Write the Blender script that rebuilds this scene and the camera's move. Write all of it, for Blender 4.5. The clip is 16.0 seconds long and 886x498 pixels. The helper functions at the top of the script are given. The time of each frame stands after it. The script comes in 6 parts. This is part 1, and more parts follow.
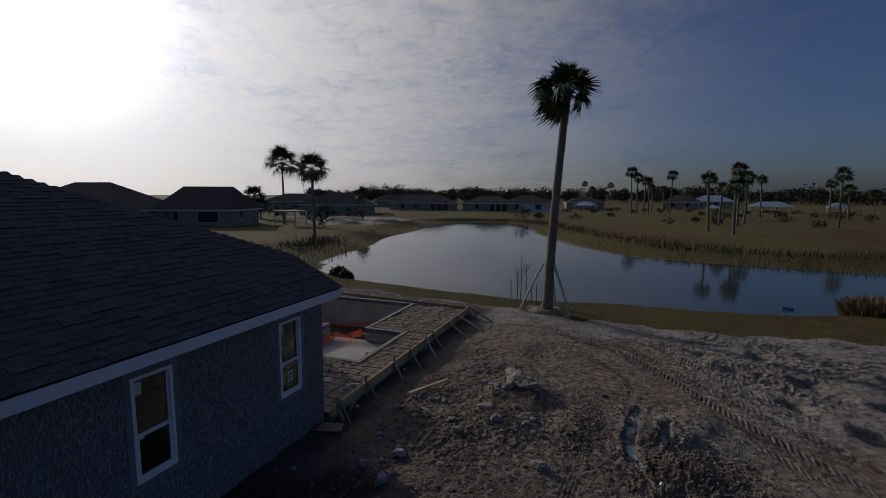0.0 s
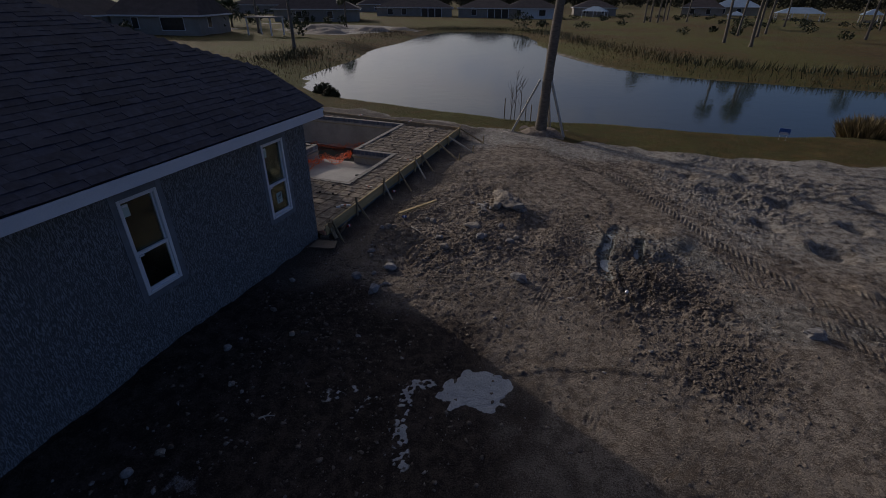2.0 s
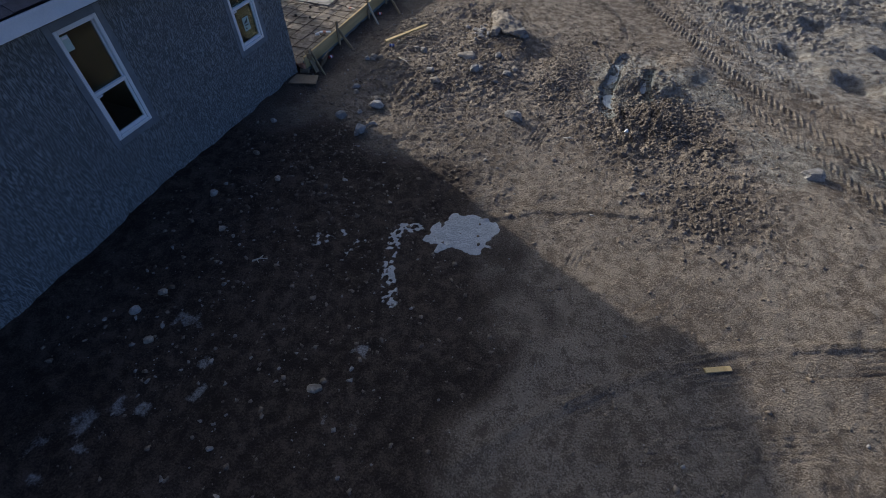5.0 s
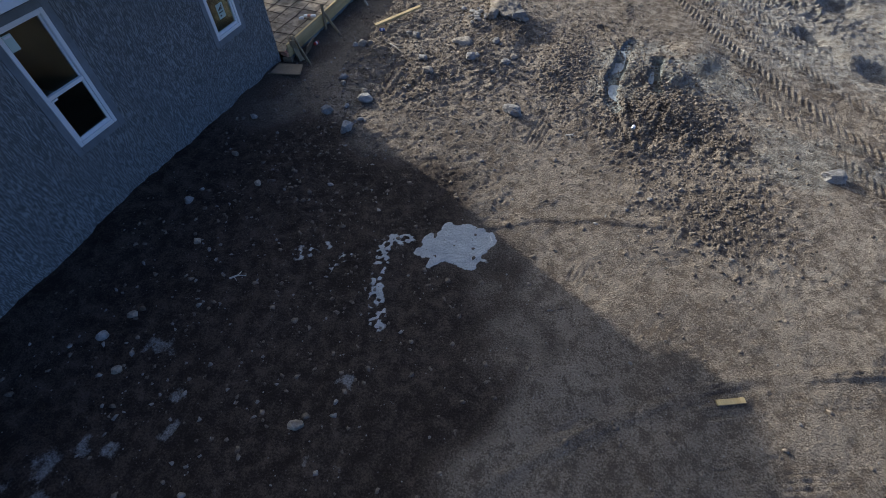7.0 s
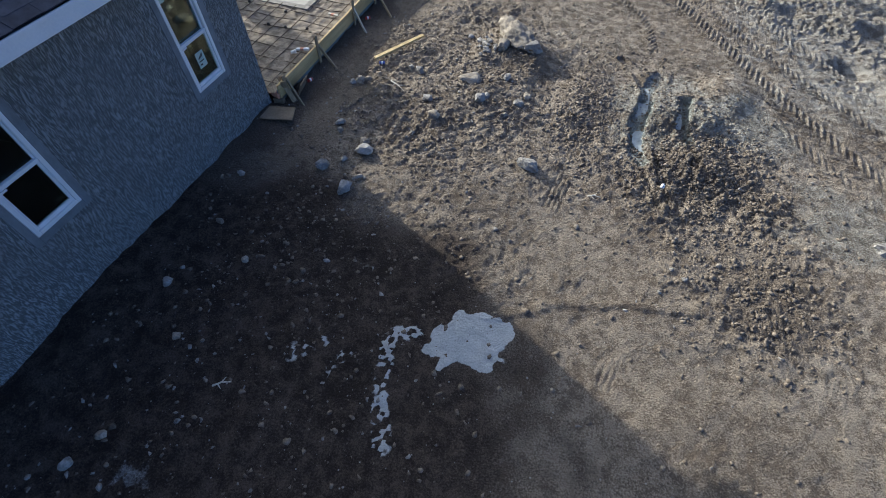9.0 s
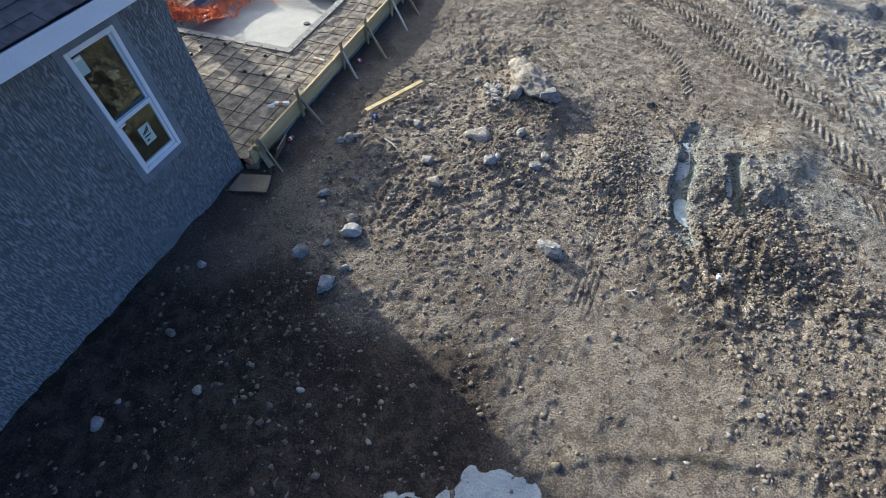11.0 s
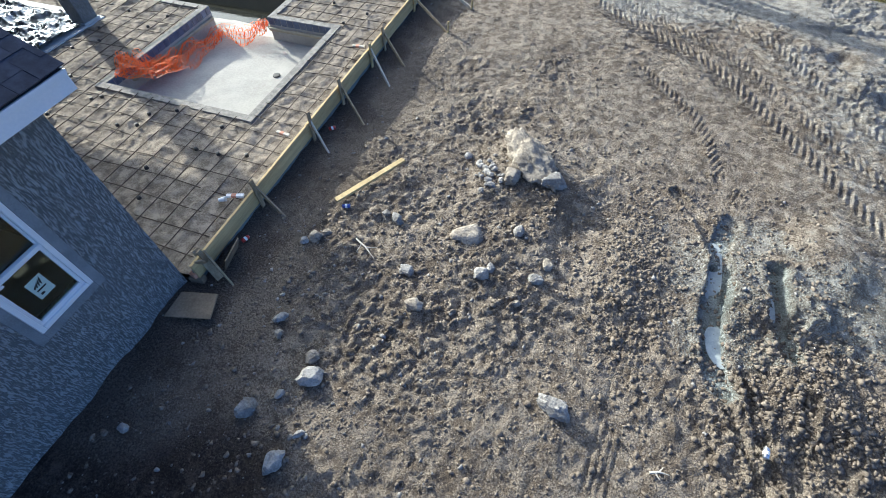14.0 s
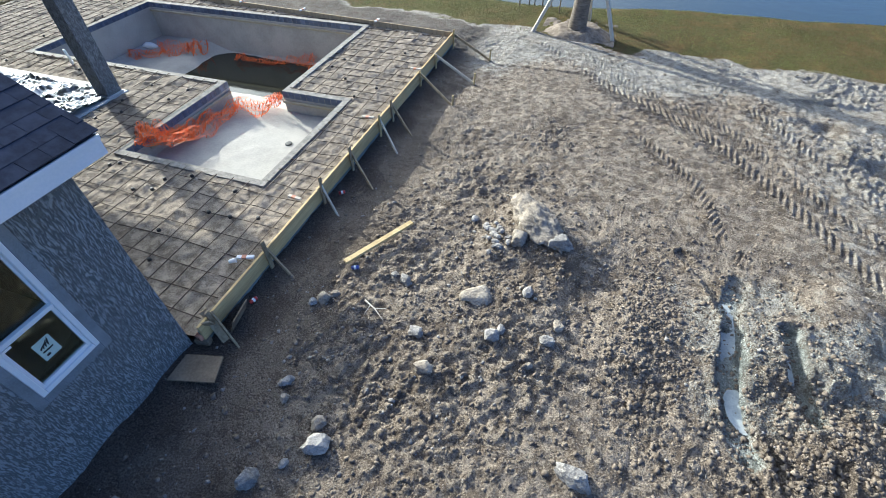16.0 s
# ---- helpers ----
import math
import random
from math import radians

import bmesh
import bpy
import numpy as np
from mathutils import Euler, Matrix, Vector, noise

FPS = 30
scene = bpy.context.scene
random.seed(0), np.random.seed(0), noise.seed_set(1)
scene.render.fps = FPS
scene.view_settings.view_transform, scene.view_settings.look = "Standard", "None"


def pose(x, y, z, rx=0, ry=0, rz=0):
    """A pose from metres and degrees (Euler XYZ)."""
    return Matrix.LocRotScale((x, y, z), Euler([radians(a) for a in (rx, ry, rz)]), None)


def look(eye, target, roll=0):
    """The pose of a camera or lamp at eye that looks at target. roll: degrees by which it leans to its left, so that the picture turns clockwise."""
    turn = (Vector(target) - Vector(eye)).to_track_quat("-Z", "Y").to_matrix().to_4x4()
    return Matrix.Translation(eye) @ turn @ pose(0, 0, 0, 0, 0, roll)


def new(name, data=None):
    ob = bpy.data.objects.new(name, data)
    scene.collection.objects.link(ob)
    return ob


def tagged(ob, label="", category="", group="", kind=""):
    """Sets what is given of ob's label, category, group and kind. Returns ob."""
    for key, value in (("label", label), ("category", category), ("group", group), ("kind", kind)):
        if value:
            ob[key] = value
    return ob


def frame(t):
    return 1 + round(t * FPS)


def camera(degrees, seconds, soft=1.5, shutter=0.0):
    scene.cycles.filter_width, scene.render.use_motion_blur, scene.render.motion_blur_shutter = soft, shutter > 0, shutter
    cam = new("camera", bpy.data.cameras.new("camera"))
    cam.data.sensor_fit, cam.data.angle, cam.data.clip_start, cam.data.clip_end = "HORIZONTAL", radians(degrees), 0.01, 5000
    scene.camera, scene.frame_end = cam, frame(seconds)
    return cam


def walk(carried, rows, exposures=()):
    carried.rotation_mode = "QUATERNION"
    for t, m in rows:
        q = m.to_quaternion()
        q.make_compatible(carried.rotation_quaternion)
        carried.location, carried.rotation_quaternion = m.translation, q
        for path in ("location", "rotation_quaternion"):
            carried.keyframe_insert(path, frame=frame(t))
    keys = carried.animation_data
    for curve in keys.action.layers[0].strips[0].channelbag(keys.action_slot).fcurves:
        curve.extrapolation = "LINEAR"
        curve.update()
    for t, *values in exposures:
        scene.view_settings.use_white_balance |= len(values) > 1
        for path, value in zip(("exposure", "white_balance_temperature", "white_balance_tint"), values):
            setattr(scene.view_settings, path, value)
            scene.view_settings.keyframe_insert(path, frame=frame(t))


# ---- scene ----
cam = camera(87.8, 16.0, soft=0.75)
PATH = [
    (0, (1.531, 0.589, 5.367), (0.819, 2.443, 5.132), 0.2),
    (0.5, (1.492, 0.66, 5.354), (0.79, 2.501, 5.013), 0.4),
    (1, (1.553, 0.647, 5.338), (0.872, 2.455, 4.823), 0.4),
    (1.5, (1.567, 0.723, 5.323), (0.929, 2.474, 4.596), 0.7),
    (2, (1.624, 0.752, 5.352), (1.022, 2.4, 4.391), 0.5),
    (2.5, (1.7, 0.772, 5.341), (1.131, 2.312, 4.198), 0.4),
    (3, (1.735, 0.821, 5.307), (1.198, 2.27, 4.038), 0.3),
    (3.5, (1.717, 0.867, 5.311), (1.209, 2.239, 3.946), 0.1),
    (4, (1.706, 0.991, 5.319), (1.223, 2.304, 3.889), 0.1),
    (4.5, (1.718, 1.005, 5.311), (1.248, 2.271, 3.836), -0.0),
    (5, (1.756, 1.068, 5.315), (1.301, 2.301, 3.807), -0.0),
    (7.5, (1.47, 2.082, 5.281), (1.05, 3.232, 3.699), -0.2),
    (8, (1.311, 2.389, 5.362), (0.894, 3.536, 3.777), -0.3),
    (8.5, (1.092, 2.799, 5.444), (0.676, 3.936, 3.852), -0.3),
    (9, (0.884, 3.256, 5.505), (0.482, 4.375, 3.897), 0.0),
    (11.5, (0.106, 5.442, 5.127), (-0.331, 6.585, 3.546), -1.7),
    (12, (-0.038, 5.841, 5.174), (-0.47, 6.985, 3.591), -1.5),
    (12.5, (-0.063, 6.339, 5.244), (-0.501, 7.476, 3.658), -2.0),
    (13, (-0.065, 6.715, 5.271), (-0.504, 7.845, 3.68), -2.1),
    (13.5, (-0.097, 7.015, 5.288), (-0.541, 8.139, 3.695), -2.6),
    (14, (-0.216, 7.261, 5.295), (-0.653, 8.373, 3.691), -2.3),
    (14.5, (-0.309, 7.322, 5.294), (-0.735, 8.434, 3.687), -2.0),
    (15, (-0.33, 7.258, 5.274), (-0.775, 8.429, 3.715), -1.8),
    (15.5, (-0.373, 7.209, 5.257), (-0.848, 8.459, 3.77), -1.8),
    (16, (-0.351, 7.158, 5.284), (-0.846, 8.474, 3.862), -1.7),
]
EXPOSURES = [(0.0, -2.15, 6400, 13), (1.5, -2.15, 6560, 16), (2.5, -1.5, 6500, 14), (3.5, -0.95, 6380, 11), (5.0, -0.58, 6260, 8), (7.5, -0.1, 6210, 5), (9.0, 0.18, 6180, 3), (11.5, 0.48, 6080, 1), (14.0, 0.62, 6010, 0), (16.0, 0.7, 6030, 0)]
walk(cam, [(t, look(eye, target, roll)) for t, eye, target, roll in PATH], EXPOSURES)

# ---- sky and sun ----
SUN_AZ, SUN_EL = radians(-61.8), radians(18.6)
SUN = Vector((math.sin(SUN_AZ) * math.cos(SUN_EL), math.cos(SUN_AZ) * math.cos(SUN_EL), math.sin(SUN_EL)))


class Nodes:
    """Short hand for building a node tree."""

    def __init__(self, tree):
        self.t = tree
        tree.nodes.clear()

    def n(self, kind, links=None, **settings):
        node = self.t.nodes.new(kind)
        for key, value in settings.items():
            setattr(node, key, value)
        for key, value in (links or {}).items():
            self.put(node, key, value)
        return node

    def put(self, node, key, value):
        socket = node.inputs[key]
        if isinstance(value, bpy.types.NodeSocket):
            self.t.links.new(value, socket)
        elif value is not None:
            socket.default_value = value

    def math(self, op, a, b=None, c=None, clamp=False):
        return self.n("ShaderNodeMath", {0: a, 1: b, 2: c}, operation=op, use_clamp=clamp).outputs[0]

    def vmath(self, op, a, b=None):
        return self.n("ShaderNodeVectorMath", {0: a, 1: b}, operation=op)

    def mix(self, fac, a, b, blend="MIX"):
        node = self.n("ShaderNodeMix", data_type="RGBA", blend_type=blend)
        for index, value in ((0, fac), (6, a), (7, b)):
            self.put(node, index, value)
        return node.outputs[2]

    def noise(self, vec, scale, detail=4.0, rough=0.55, distort=0.0, out=0):
        return self.n("ShaderNodeTexNoise", {"Vector": vec, "Scale": scale, "Detail": detail, "Roughness": rough, "Distortion": distort}).outputs[out]

    def ramp(self, fac, lo, hi, a=0.0, b=1.0):
        return self.n("ShaderNodeMapRange", {0: fac, 1: lo, 2: hi, 3: a, 4: b}, interpolation_type="SMOOTHSTEP").outputs[0]


def rgb(r, g, b):
    return (r, g, b, 1.0)


world = bpy.data.worlds.new("sky")
scene.world = world
world.use_nodes = True
W = Nodes(world.node_tree)
way = W.n("ShaderNodeTexCoord").outputs["Generated"]
sky = W.n("ShaderNodeTexSky", sky_type="NISHITA", sun_disc=False, sun_elevation=SUN_EL, sun_rotation=SUN_AZ, air_density=1.0, dust_density=1.6, ozone_density=1.5)
up = W.n("ShaderNodeSeparateXYZ", {0: way}).outputs[2]
lift = W.math("ADD", W.math("MAXIMUM", up, 0.0), 0.16)
# high cloud seen on a flat layer overhead
layer = W.vmath("DIVIDE", way, W.n("ShaderNodeCombineXYZ", {0: lift, 1: lift, 2: lift}).outputs[0]).outputs[0]
streak = W.n("ShaderNodeMapping", {"Vector": layer, "Rotation": (0, 0, radians(-25)), "Scale": (1.0, 1.2, 0.0)}).outputs[0]
broad = W.noise(streak, 0.8, 7.0, 0.6, 0.6)
fine = W.noise(streak, 7.0, 8.0, 0.72, 0.9)
cover = W.math("ADD", W.math("MULTIPLY", broad, 0.56), W.math("MULTIPLY", fine, 0.46))
toward = W.vmath("DOT_PRODUCT", way, tuple(SUN)).outputs["Value"]
near_sun = W.math("MAXIMUM", toward, 0.0)
cover = W.math("ADD", cover, W.math("MULTIPLY", near_sun, 0.12))
veil = W.math("MULTIPLY", W.ramp(cover, 0.28, 0.70), 0.97)
veil = W.math("MULTIPLY", veil, W.ramp(toward, 0.2, 0.9, 0.06, 1.0))
glow = W.math("ADD", W.math("MULTIPLY", W.math("POWER", near_sun, 3.2), 3.9), W.math("MULTIPLY", W.math("POWER", near_sun, 22.0), 2.6))
glow = W.math("ADD", glow, W.math("MULTIPLY", W.math("POWER", near_sun, 140.0), 25.0))
lit = W.math("ADD", glow, 1.15)
cloud = W.vmath("SCALE", (1.0, 0.985, 0.97))
W.put(cloud, "Scale", lit)
skyc = W.vmath("SCALE", sky.outputs[0])
W.put(skyc, "Scale", 0.22)
clear = W.mix(1.0, skyc.outputs[0], rgb(0.62, 0.82, 1.35), "MULTIPLY")
W.n("ShaderNodeOutputWorld", {0: W.n("ShaderNodeBackground", {0: W.mix(veil, clear, cloud.outputs[0]), 1: 0.62}).outputs[0]})

sun = new("sun", bpy.data.lights.new("sun", "SUN"))
sun.data.energy, sun.data.angle, sun.data.color = 6.2, radians(0.8), (1.0, 0.92, 0.82)
sun.matrix_world = look(SUN * 60, (0, 0, 0))
tagged(sun, kind="structure")

# ---- smooth random fields for relief ----
_tab = np.random.RandomState(7).rand(512, 512)


def vnoise(x, y, seed=0):
    x, y = np.asarray(x, float) + seed * 17.31, np.asarray(y, float) + seed * 9.73
    i, j = np.floor(x).astype(int), np.floor(y).astype(int)
    u, v = x - i, y - j
    u, v = u * u * (3 - 2 * u), v * v * (3 - 2 * v)
    i0, j0, i1, j1 = i % 512, j % 512, (i + 1) % 512, (j + 1) % 512
    return (_tab[i0, j0] * (1 - u) + _tab[i1, j0] * u) * (1 - v) + (_tab[i0, j1] * (1 - u) + _tab[i1, j1] * u) * v - 0.5


def fbm(x, y, octaves=4, seed=0, gain=0.5):
    total, amp = 0.0, 1.0
    for k in range(octaves):
        total = total + amp * vnoise(x * 2 ** k, y * 2 ** k, seed + k)
        amp *= gain
    return total


def step(a, b, x):
    t = np.clip((np.asarray(x, float) - a) / (b - a), 0, 1)
    return t * t * (3 - 2 * t)


def spline(points, n=8, closed=False):
    p = np.array(points, float)
    out = []
    count = len(p)
    for i in range(count if closed else count - 1):
        q = [p[(i + k) % count] if closed else p[min(max(i + k, 0), count - 1)] for k in (-1, 0, 1, 2)]
        for t in np.arange(n) / n:
            out.append(0.5 * (2 * q[1] + (q[2] - q[0]) * t + (2 * q[0] - 5 * q[1] + 4 * q[2] - q[3]) * t * t + (3 * q[1] - q[0] - 3 * q[2] + q[3]) * t ** 3))
    if not closed:
        out.append(p[-1])
    return np.array(out)


def along(line, x, y):
    """Distance from a line, side offset and the way gone along it, for arrays of places."""
    shape = np.shape(x)
    x, y = np.broadcast_to(x, shape).ravel(), np.broadcast_to(y, shape).ravel()
    lo, hi = line.min(0) - 0.8, line.max(0) + 0.8
    pick = np.nonzero((x > lo[0]) & (x < hi[0]) & (y > lo[1]) & (y < hi[1]))[0]
    full = [np.full(x.shape, 1e3), np.zeros(x.shape), np.zeros(x.shape)]
    if len(pick):
        for whole, piece in zip(full, along_near(line, x[pick], y[pick])):
            whole[pick] = piece
    return [whole.reshape(shape) for whole in full]


def along_near(line, x, y):
    best = np.full(np.shape(x), 1e9)
    off, gone = np.zeros_like(best), np.zeros_like(best)
    run = 0.0
    for a, b in zip(line[:-1], line[1:]):
        d = b - a
        ln = math.hypot(*d)
        ux, uy = d / ln
        t = np.clip((x - a[0]) * ux + (y - a[1]) * uy, 0, ln)
        px, py = x - a[0] - t * ux, y - a[1] - t * uy
        dist = np.hypot(px, py)
        near = dist < best
        best = np.where(near, dist, best)
        off = np.where(near, px * uy - py * ux, off)
        gone = np.where(near, run + t, gone)
        run += ln
    return best, off, gone


POND = spline([(-17.8, 28.8), (-12, 26.9), (-7, 25.9), (-3, 25.8), (1, 26.0), (6, 26.3), (11, 27.6), (15, 30.4), (20, 33), (32, 36), (48, 38), (60, 43), (52, 50), (36, 48), (26, 46), (20, 45), (10.8, 45.7), (1.8, 49.8), (-5.2, 60.5), (-14, 80), (-22, 93), (-30, 90), (-29.5, 75), (-27.6, 58), (-24, 45), (-22, 35.6), (-20.3, 31)], 4, True)
LOOP = np.vstack([POND, POND[:1]])


def pond_side(x, y):
    """Metres outside the shore; negative in the water."""
    dist = np.full(np.shape(x), 1e9)
    inside = np.zeros(np.shape(x), bool)
    for a, b in zip(LOOP[:-1], LOOP[1:]):
        d = b - a
        t = np.clip(((x - a[0]) * d[0] + (y - a[1]) * d[1]) / (d @ d), 0, 1)
        dist = np.minimum(dist, np.hypot(x - a[0] - t * d[0], y - a[1] - t * d[1]))
        if a[1] != b[1]:
            inside ^= ((a[1] > y) != (b[1] > y)) & (x < d[0] * (y - a[1]) / d[1] + a[0])
    return np.where(inside, -dist, dist)


TREADS = [
    (spline([(-2.4, 20.6), (-0.48, 18.64), (1.79, 16.81), (3.25, 14.57), (4.26, 12.87), (5.6, 11.1), (7.4, 9.0)], 6), 0.29, 0.038, 0.17),
    (spline([(-0.4, 20.0), (1.0, 19.1), (2.79, 18.2), (3.88, 16.45), (4.66, 15.17), (6.4, 13.2), (8.4, 11.0)], 6), 0.23, 0.028, 0.16),
    (spline([(0.5, 16.4), (1.1, 15.7), (1.62, 15.0), (1.95, 13.7)], 5), 0.2, 0.026, 0.14),
    (spline([(-1.0, 20.3), (0.4, 18.6), (2.3, 17.2), (3.7, 15.0), (5.0, 13.4), (6.4, 11.8), (8.2, 9.6)], 5), 0.2, 0.03, 0.15),
    (spline([(4.4, 11.6), (5.3, 10.6), (6.2, 9.3), (7.4, 7.6)], 5), 0.25, 0.03, 0.16),
]
RIBS = [
    (spline([(0.45, 6.5), (0.67, 6.96), (0.78, 8.0), (0.97, 9.86), (1.1, 10.6)], 5), 0.17),
    (spline([(1.2, 2.2), (1.9, 2.95), (2.95, 4.03), (4.1, 4.75), (6.1, 5.65)], 6), 0.3),
    (spline([(1.6, 1.6), (2.6, 2.7), (3.9, 3.7), (6.3, 4.6)], 5), 0.3),
    (spline([(2.1, 5.9), (2.35, 7.2)], 5), 0.16),
    (spline([(4.35, 4.9), (4.55, 6.0)], 5), 0.16),
    (spline([(3.6, 9.6), (4.0, 8.2), (4.1, 7.0)], 5), 0.16),
    (spline([(2.15, 15.4), (2.38, 14.6), (2.5, 13.9), (2.3, 13.2)], 5), 0.17),
]
RUTS = [
    (spline([(2.2, 12.75), (2.06, 12.2), (2.0, 11.54), (1.94, 11.0), (1.96, 10.5), (2.05, 10.05)], 5), 0.13, 0.065),
    (spline([(2.72, 12.0), (2.71, 11.6), (2.7, 11.15), (2.82, 10.7)], 5), 0.11, 0.075),
    (spline([(2.06, 10.0), (2.25, 9.55), (2.47, 9.05)], 4), 0.05, 0.05),
    (spline([(2.3, 10.2), (2.45, 9.7), (2.6, 9.1)], 4), 0.05, 0.05),
    (spline([(1.4, 13.1), (1.68, 12.75), (1.84, 12.4), (1.97, 11.9)], 4), 0.07, 0.035),
    (spline([(2.95, 10.2), (2.85, 9.6), (2.75, 9.0)], 4), 0.05, 0.035),
]
ARCS = [spline([(0.6, 6.25), (1.31, 6.75), (1.92, 6.95), (2.7, 7.15), (3.5, 7.34)], 4), spline([(1.3, 2.5), (2.3, 3.6), (3.3, 4.4), (4.4, 5.15), (6.4, 5.9)], 4)]


def bump(x, y, cx, cy, r, h, seed=0):
    d = np.hypot(x - cx, y - cy) * (1 + 0.5 * fbm(x * 1.7, y * 1.7, 2, seed))
    return h * step(r, 0.15 * r, d)


def grass_edge(x):
    return np.interp(x, [-17, -10.6, -7.4, -4, -2.5, 0, 1.4, 2.7, 4.6, 6, 9, 14], [23.2, 22.4, 22.2, 21.8, 21.3, 21.0, 21.0, 20.8, 20.7, 20.6, 21.2, 21.8])


def site(x, y):
    """Height of the ground and what lies on it, for arrays of places."""
    x, y = np.asarray(x, float), np.asarray(y, float)
    lot = step(-21.5, -20.5, x) * step(14, 11, x) * step(grass_edge(x) + 0.5, grass_edge(x) - 0.3, y + 0.8 * fbm(x * 0.9, y * 0.9, 4, 3))
    rubble = step(2.5, 0.5, np.hypot((x + 1.3) / 1.35, (y - 11.7) / 2.5))
    churned = np.maximum(step(1.9, 0.5, np.hypot(x - 3.1, (y - 9.9) / 1.1)), 0.6 * step(1.8, 0.5, np.hypot((x - 3.9) / 0.9, (y - 7.9) / 0.9)))
    hollows = step(4.2, 7, x) * step(10.5, 14, y)
    rough = 0.10 + 0.72 * rubble + 1.1 * churned + 0.45 * hollows + (0.12 + 0.26 * step(0.0, 2.5, x)) * step(13.5, 16, y) + 0.25 * step(1.3, 0.4, np.hypot((x - 0.9) / 0.5, (y - 11.2) / 1.2)) + 0.18 * step(1.5, -2.5, x) * step(9.5, 5, y)
    smooth = step(2.2, 0.8, np.hypot((x - 1.0) / 1.3, (y - 14.0) / 1.3))
    rough = np.clip(rough - 0.4 * smooth, 0.07, 1.35)
    z = 0.07 * fbm(x * 0.45, y * 0.45, 3, 1) + lot * (0.03 * fbm(x * 1.9, y * 1.9, 3, 11))
    billow = np.abs(fbm(x * 5.2, y * 5.2, 4, 21, 0.6))
    patchy = np.clip(0.55 + 1.6 * fbm(x * 0.9, y * 0.9, 3, 35), 0.1, 1.5)
    wx, wy = x + 0.16 * fbm(x * 4.5, y * 4.5, 3, 36), y + 0.16 * fbm(x * 4.5, y * 4.5, 3, 37)
    crumbs = np.maximum(0, vnoise(wx * 13, wy * 13, 38) - 0.1) + 0.75 * np.maximum(0, vnoise(wx * 21, wy * 21, 39) - 0.06)
    # clods: flat-topped lumps with steep sides
    clods = step(0.06, 0.2, vnoise(wx * 4.6, wy * 4.6, 31)) * 0.6 + 0.45 * step(0.08, 0.2, vnoise(wx * 9.0, wy * 9.0, 33))
    z = z + lot * rough * patchy * (0.055 * clods + 0.17 * crumbs + 0.075 * billow - 0.03) + lot * (0.012 + 0.02 * rough) * fbm(x * 11, y * 11, 3, 41, 0.7)
    # raised and sunken places
    z = z + lot * (bump(x, y, -0.7, 12.7, 1.25, 0.17, 5) + bump(x, y, -1.3, 10.9, 1.3, 0.1, 6) + bump(x, y, 3.1, 10.2, 0.85, 0.16, 7) + bump(x, y, 3.1, 11.4, 0.35, 0.1, 13) + bump(x, y, 2.37, 11.3, 0.35, 0.1, 14) + bump(x, y, 2.3, 11.4, 1.3, 0.07, 8) + bump(x, y, 3.4, 12.5, 0.9, 0.12, 9) + bump(x, y, 0.9, 11.5, 0.9, 0.08, 12))
    for cx, cy, r, d in ((6.0, 14.4, 0.45, 0.16), (7.2, 13.2, 0.5, 0.2), (5.0, 16.6, 0.4, 0.14), (6.8, 16.2, 0.55, 0.16), (8.2, 14.9, 0.5, 0.2), (8.8, 12.4, 0.6, 0.22), (4.3, 17.9, 0.4, 0.12), (6.2, 18.3, 0.5, 0.13), (9.3, 17.0, 0.6, 0.15), (7.7, 11.0, 0.4, 0.14)):
        z = z - bump(x, y, cx, cy, r, d, 15) + bump(x, y, cx - 0.55, cy + 0.3, r * 0.8, d * 0.5, 16)
    # a slope of soil against the house and the form boards
    z = z + lot * 0.06 * step(-3.9, -4.75, x) * (1 + fbm(x * 2, y * 2, 3, 18))
    z = z - lot * 0.04 * bump(x, y, -3.9, 14.5, 2.2, 1.0, 17)
    wet, lime = np.zeros_like(z), np.zeros_like(z)
    tread_mask = np.zeros_like(z)
    for line, half, depth, pitch in TREADS:
        d, off, gone = along(line, x, y)
        fade = step(half, half * 0.75, d) * np.clip(0.75 + 1.1 * fbm(x * 0.9, y * 0.9, 3, 61), 0.1, 1)
        lug = np.sin(2 * math.pi * (gone + np.abs(off) * 1.15 + 0.02 * fbm(x * 6, y * 6, 2, 62)) / pitch + 2.0 * (off > 0))
        bar = step(-0.25, 0.35, lug)
        z = z * (1 - 0.55 * fade) + fade * (-0.015 + depth * bar) + 0.015 * fade * fbm(x * 8, y * 8, 2, 63)
        tread_mask = np.maximum(tread_mask, fade)
    for line, half in RIBS:
        d, off, gone = along(line, x, y)
        fade = step(half, half * 0.8, d) * np.clip(0.6 + 1.2 * vnoise(gone * 1.4, off * 0 + 3, 71), 0, 1)
        z = z + fade * np.clip(0.5 + 1.5 * fbm(x * 3, y * 3, 3, 74), 0, 1) * (-0.008 + (0.017 if half < 0.2 else 0.013) * np.sin(off * 2 * math.pi / 0.08 + 3 * vnoise(gone * 0.8, off * 0, 75)))
    for line in ARCS:
        d, off, gone = along(line, x, y)
        z = z + 0.035 * step(0.1, 0.02, np.abs(d + 0.05 * fbm(x * 4, y * 4, 3, 76))) * np.clip(0.5 + vnoise(gone * 2, 5, 73), 0, 1)
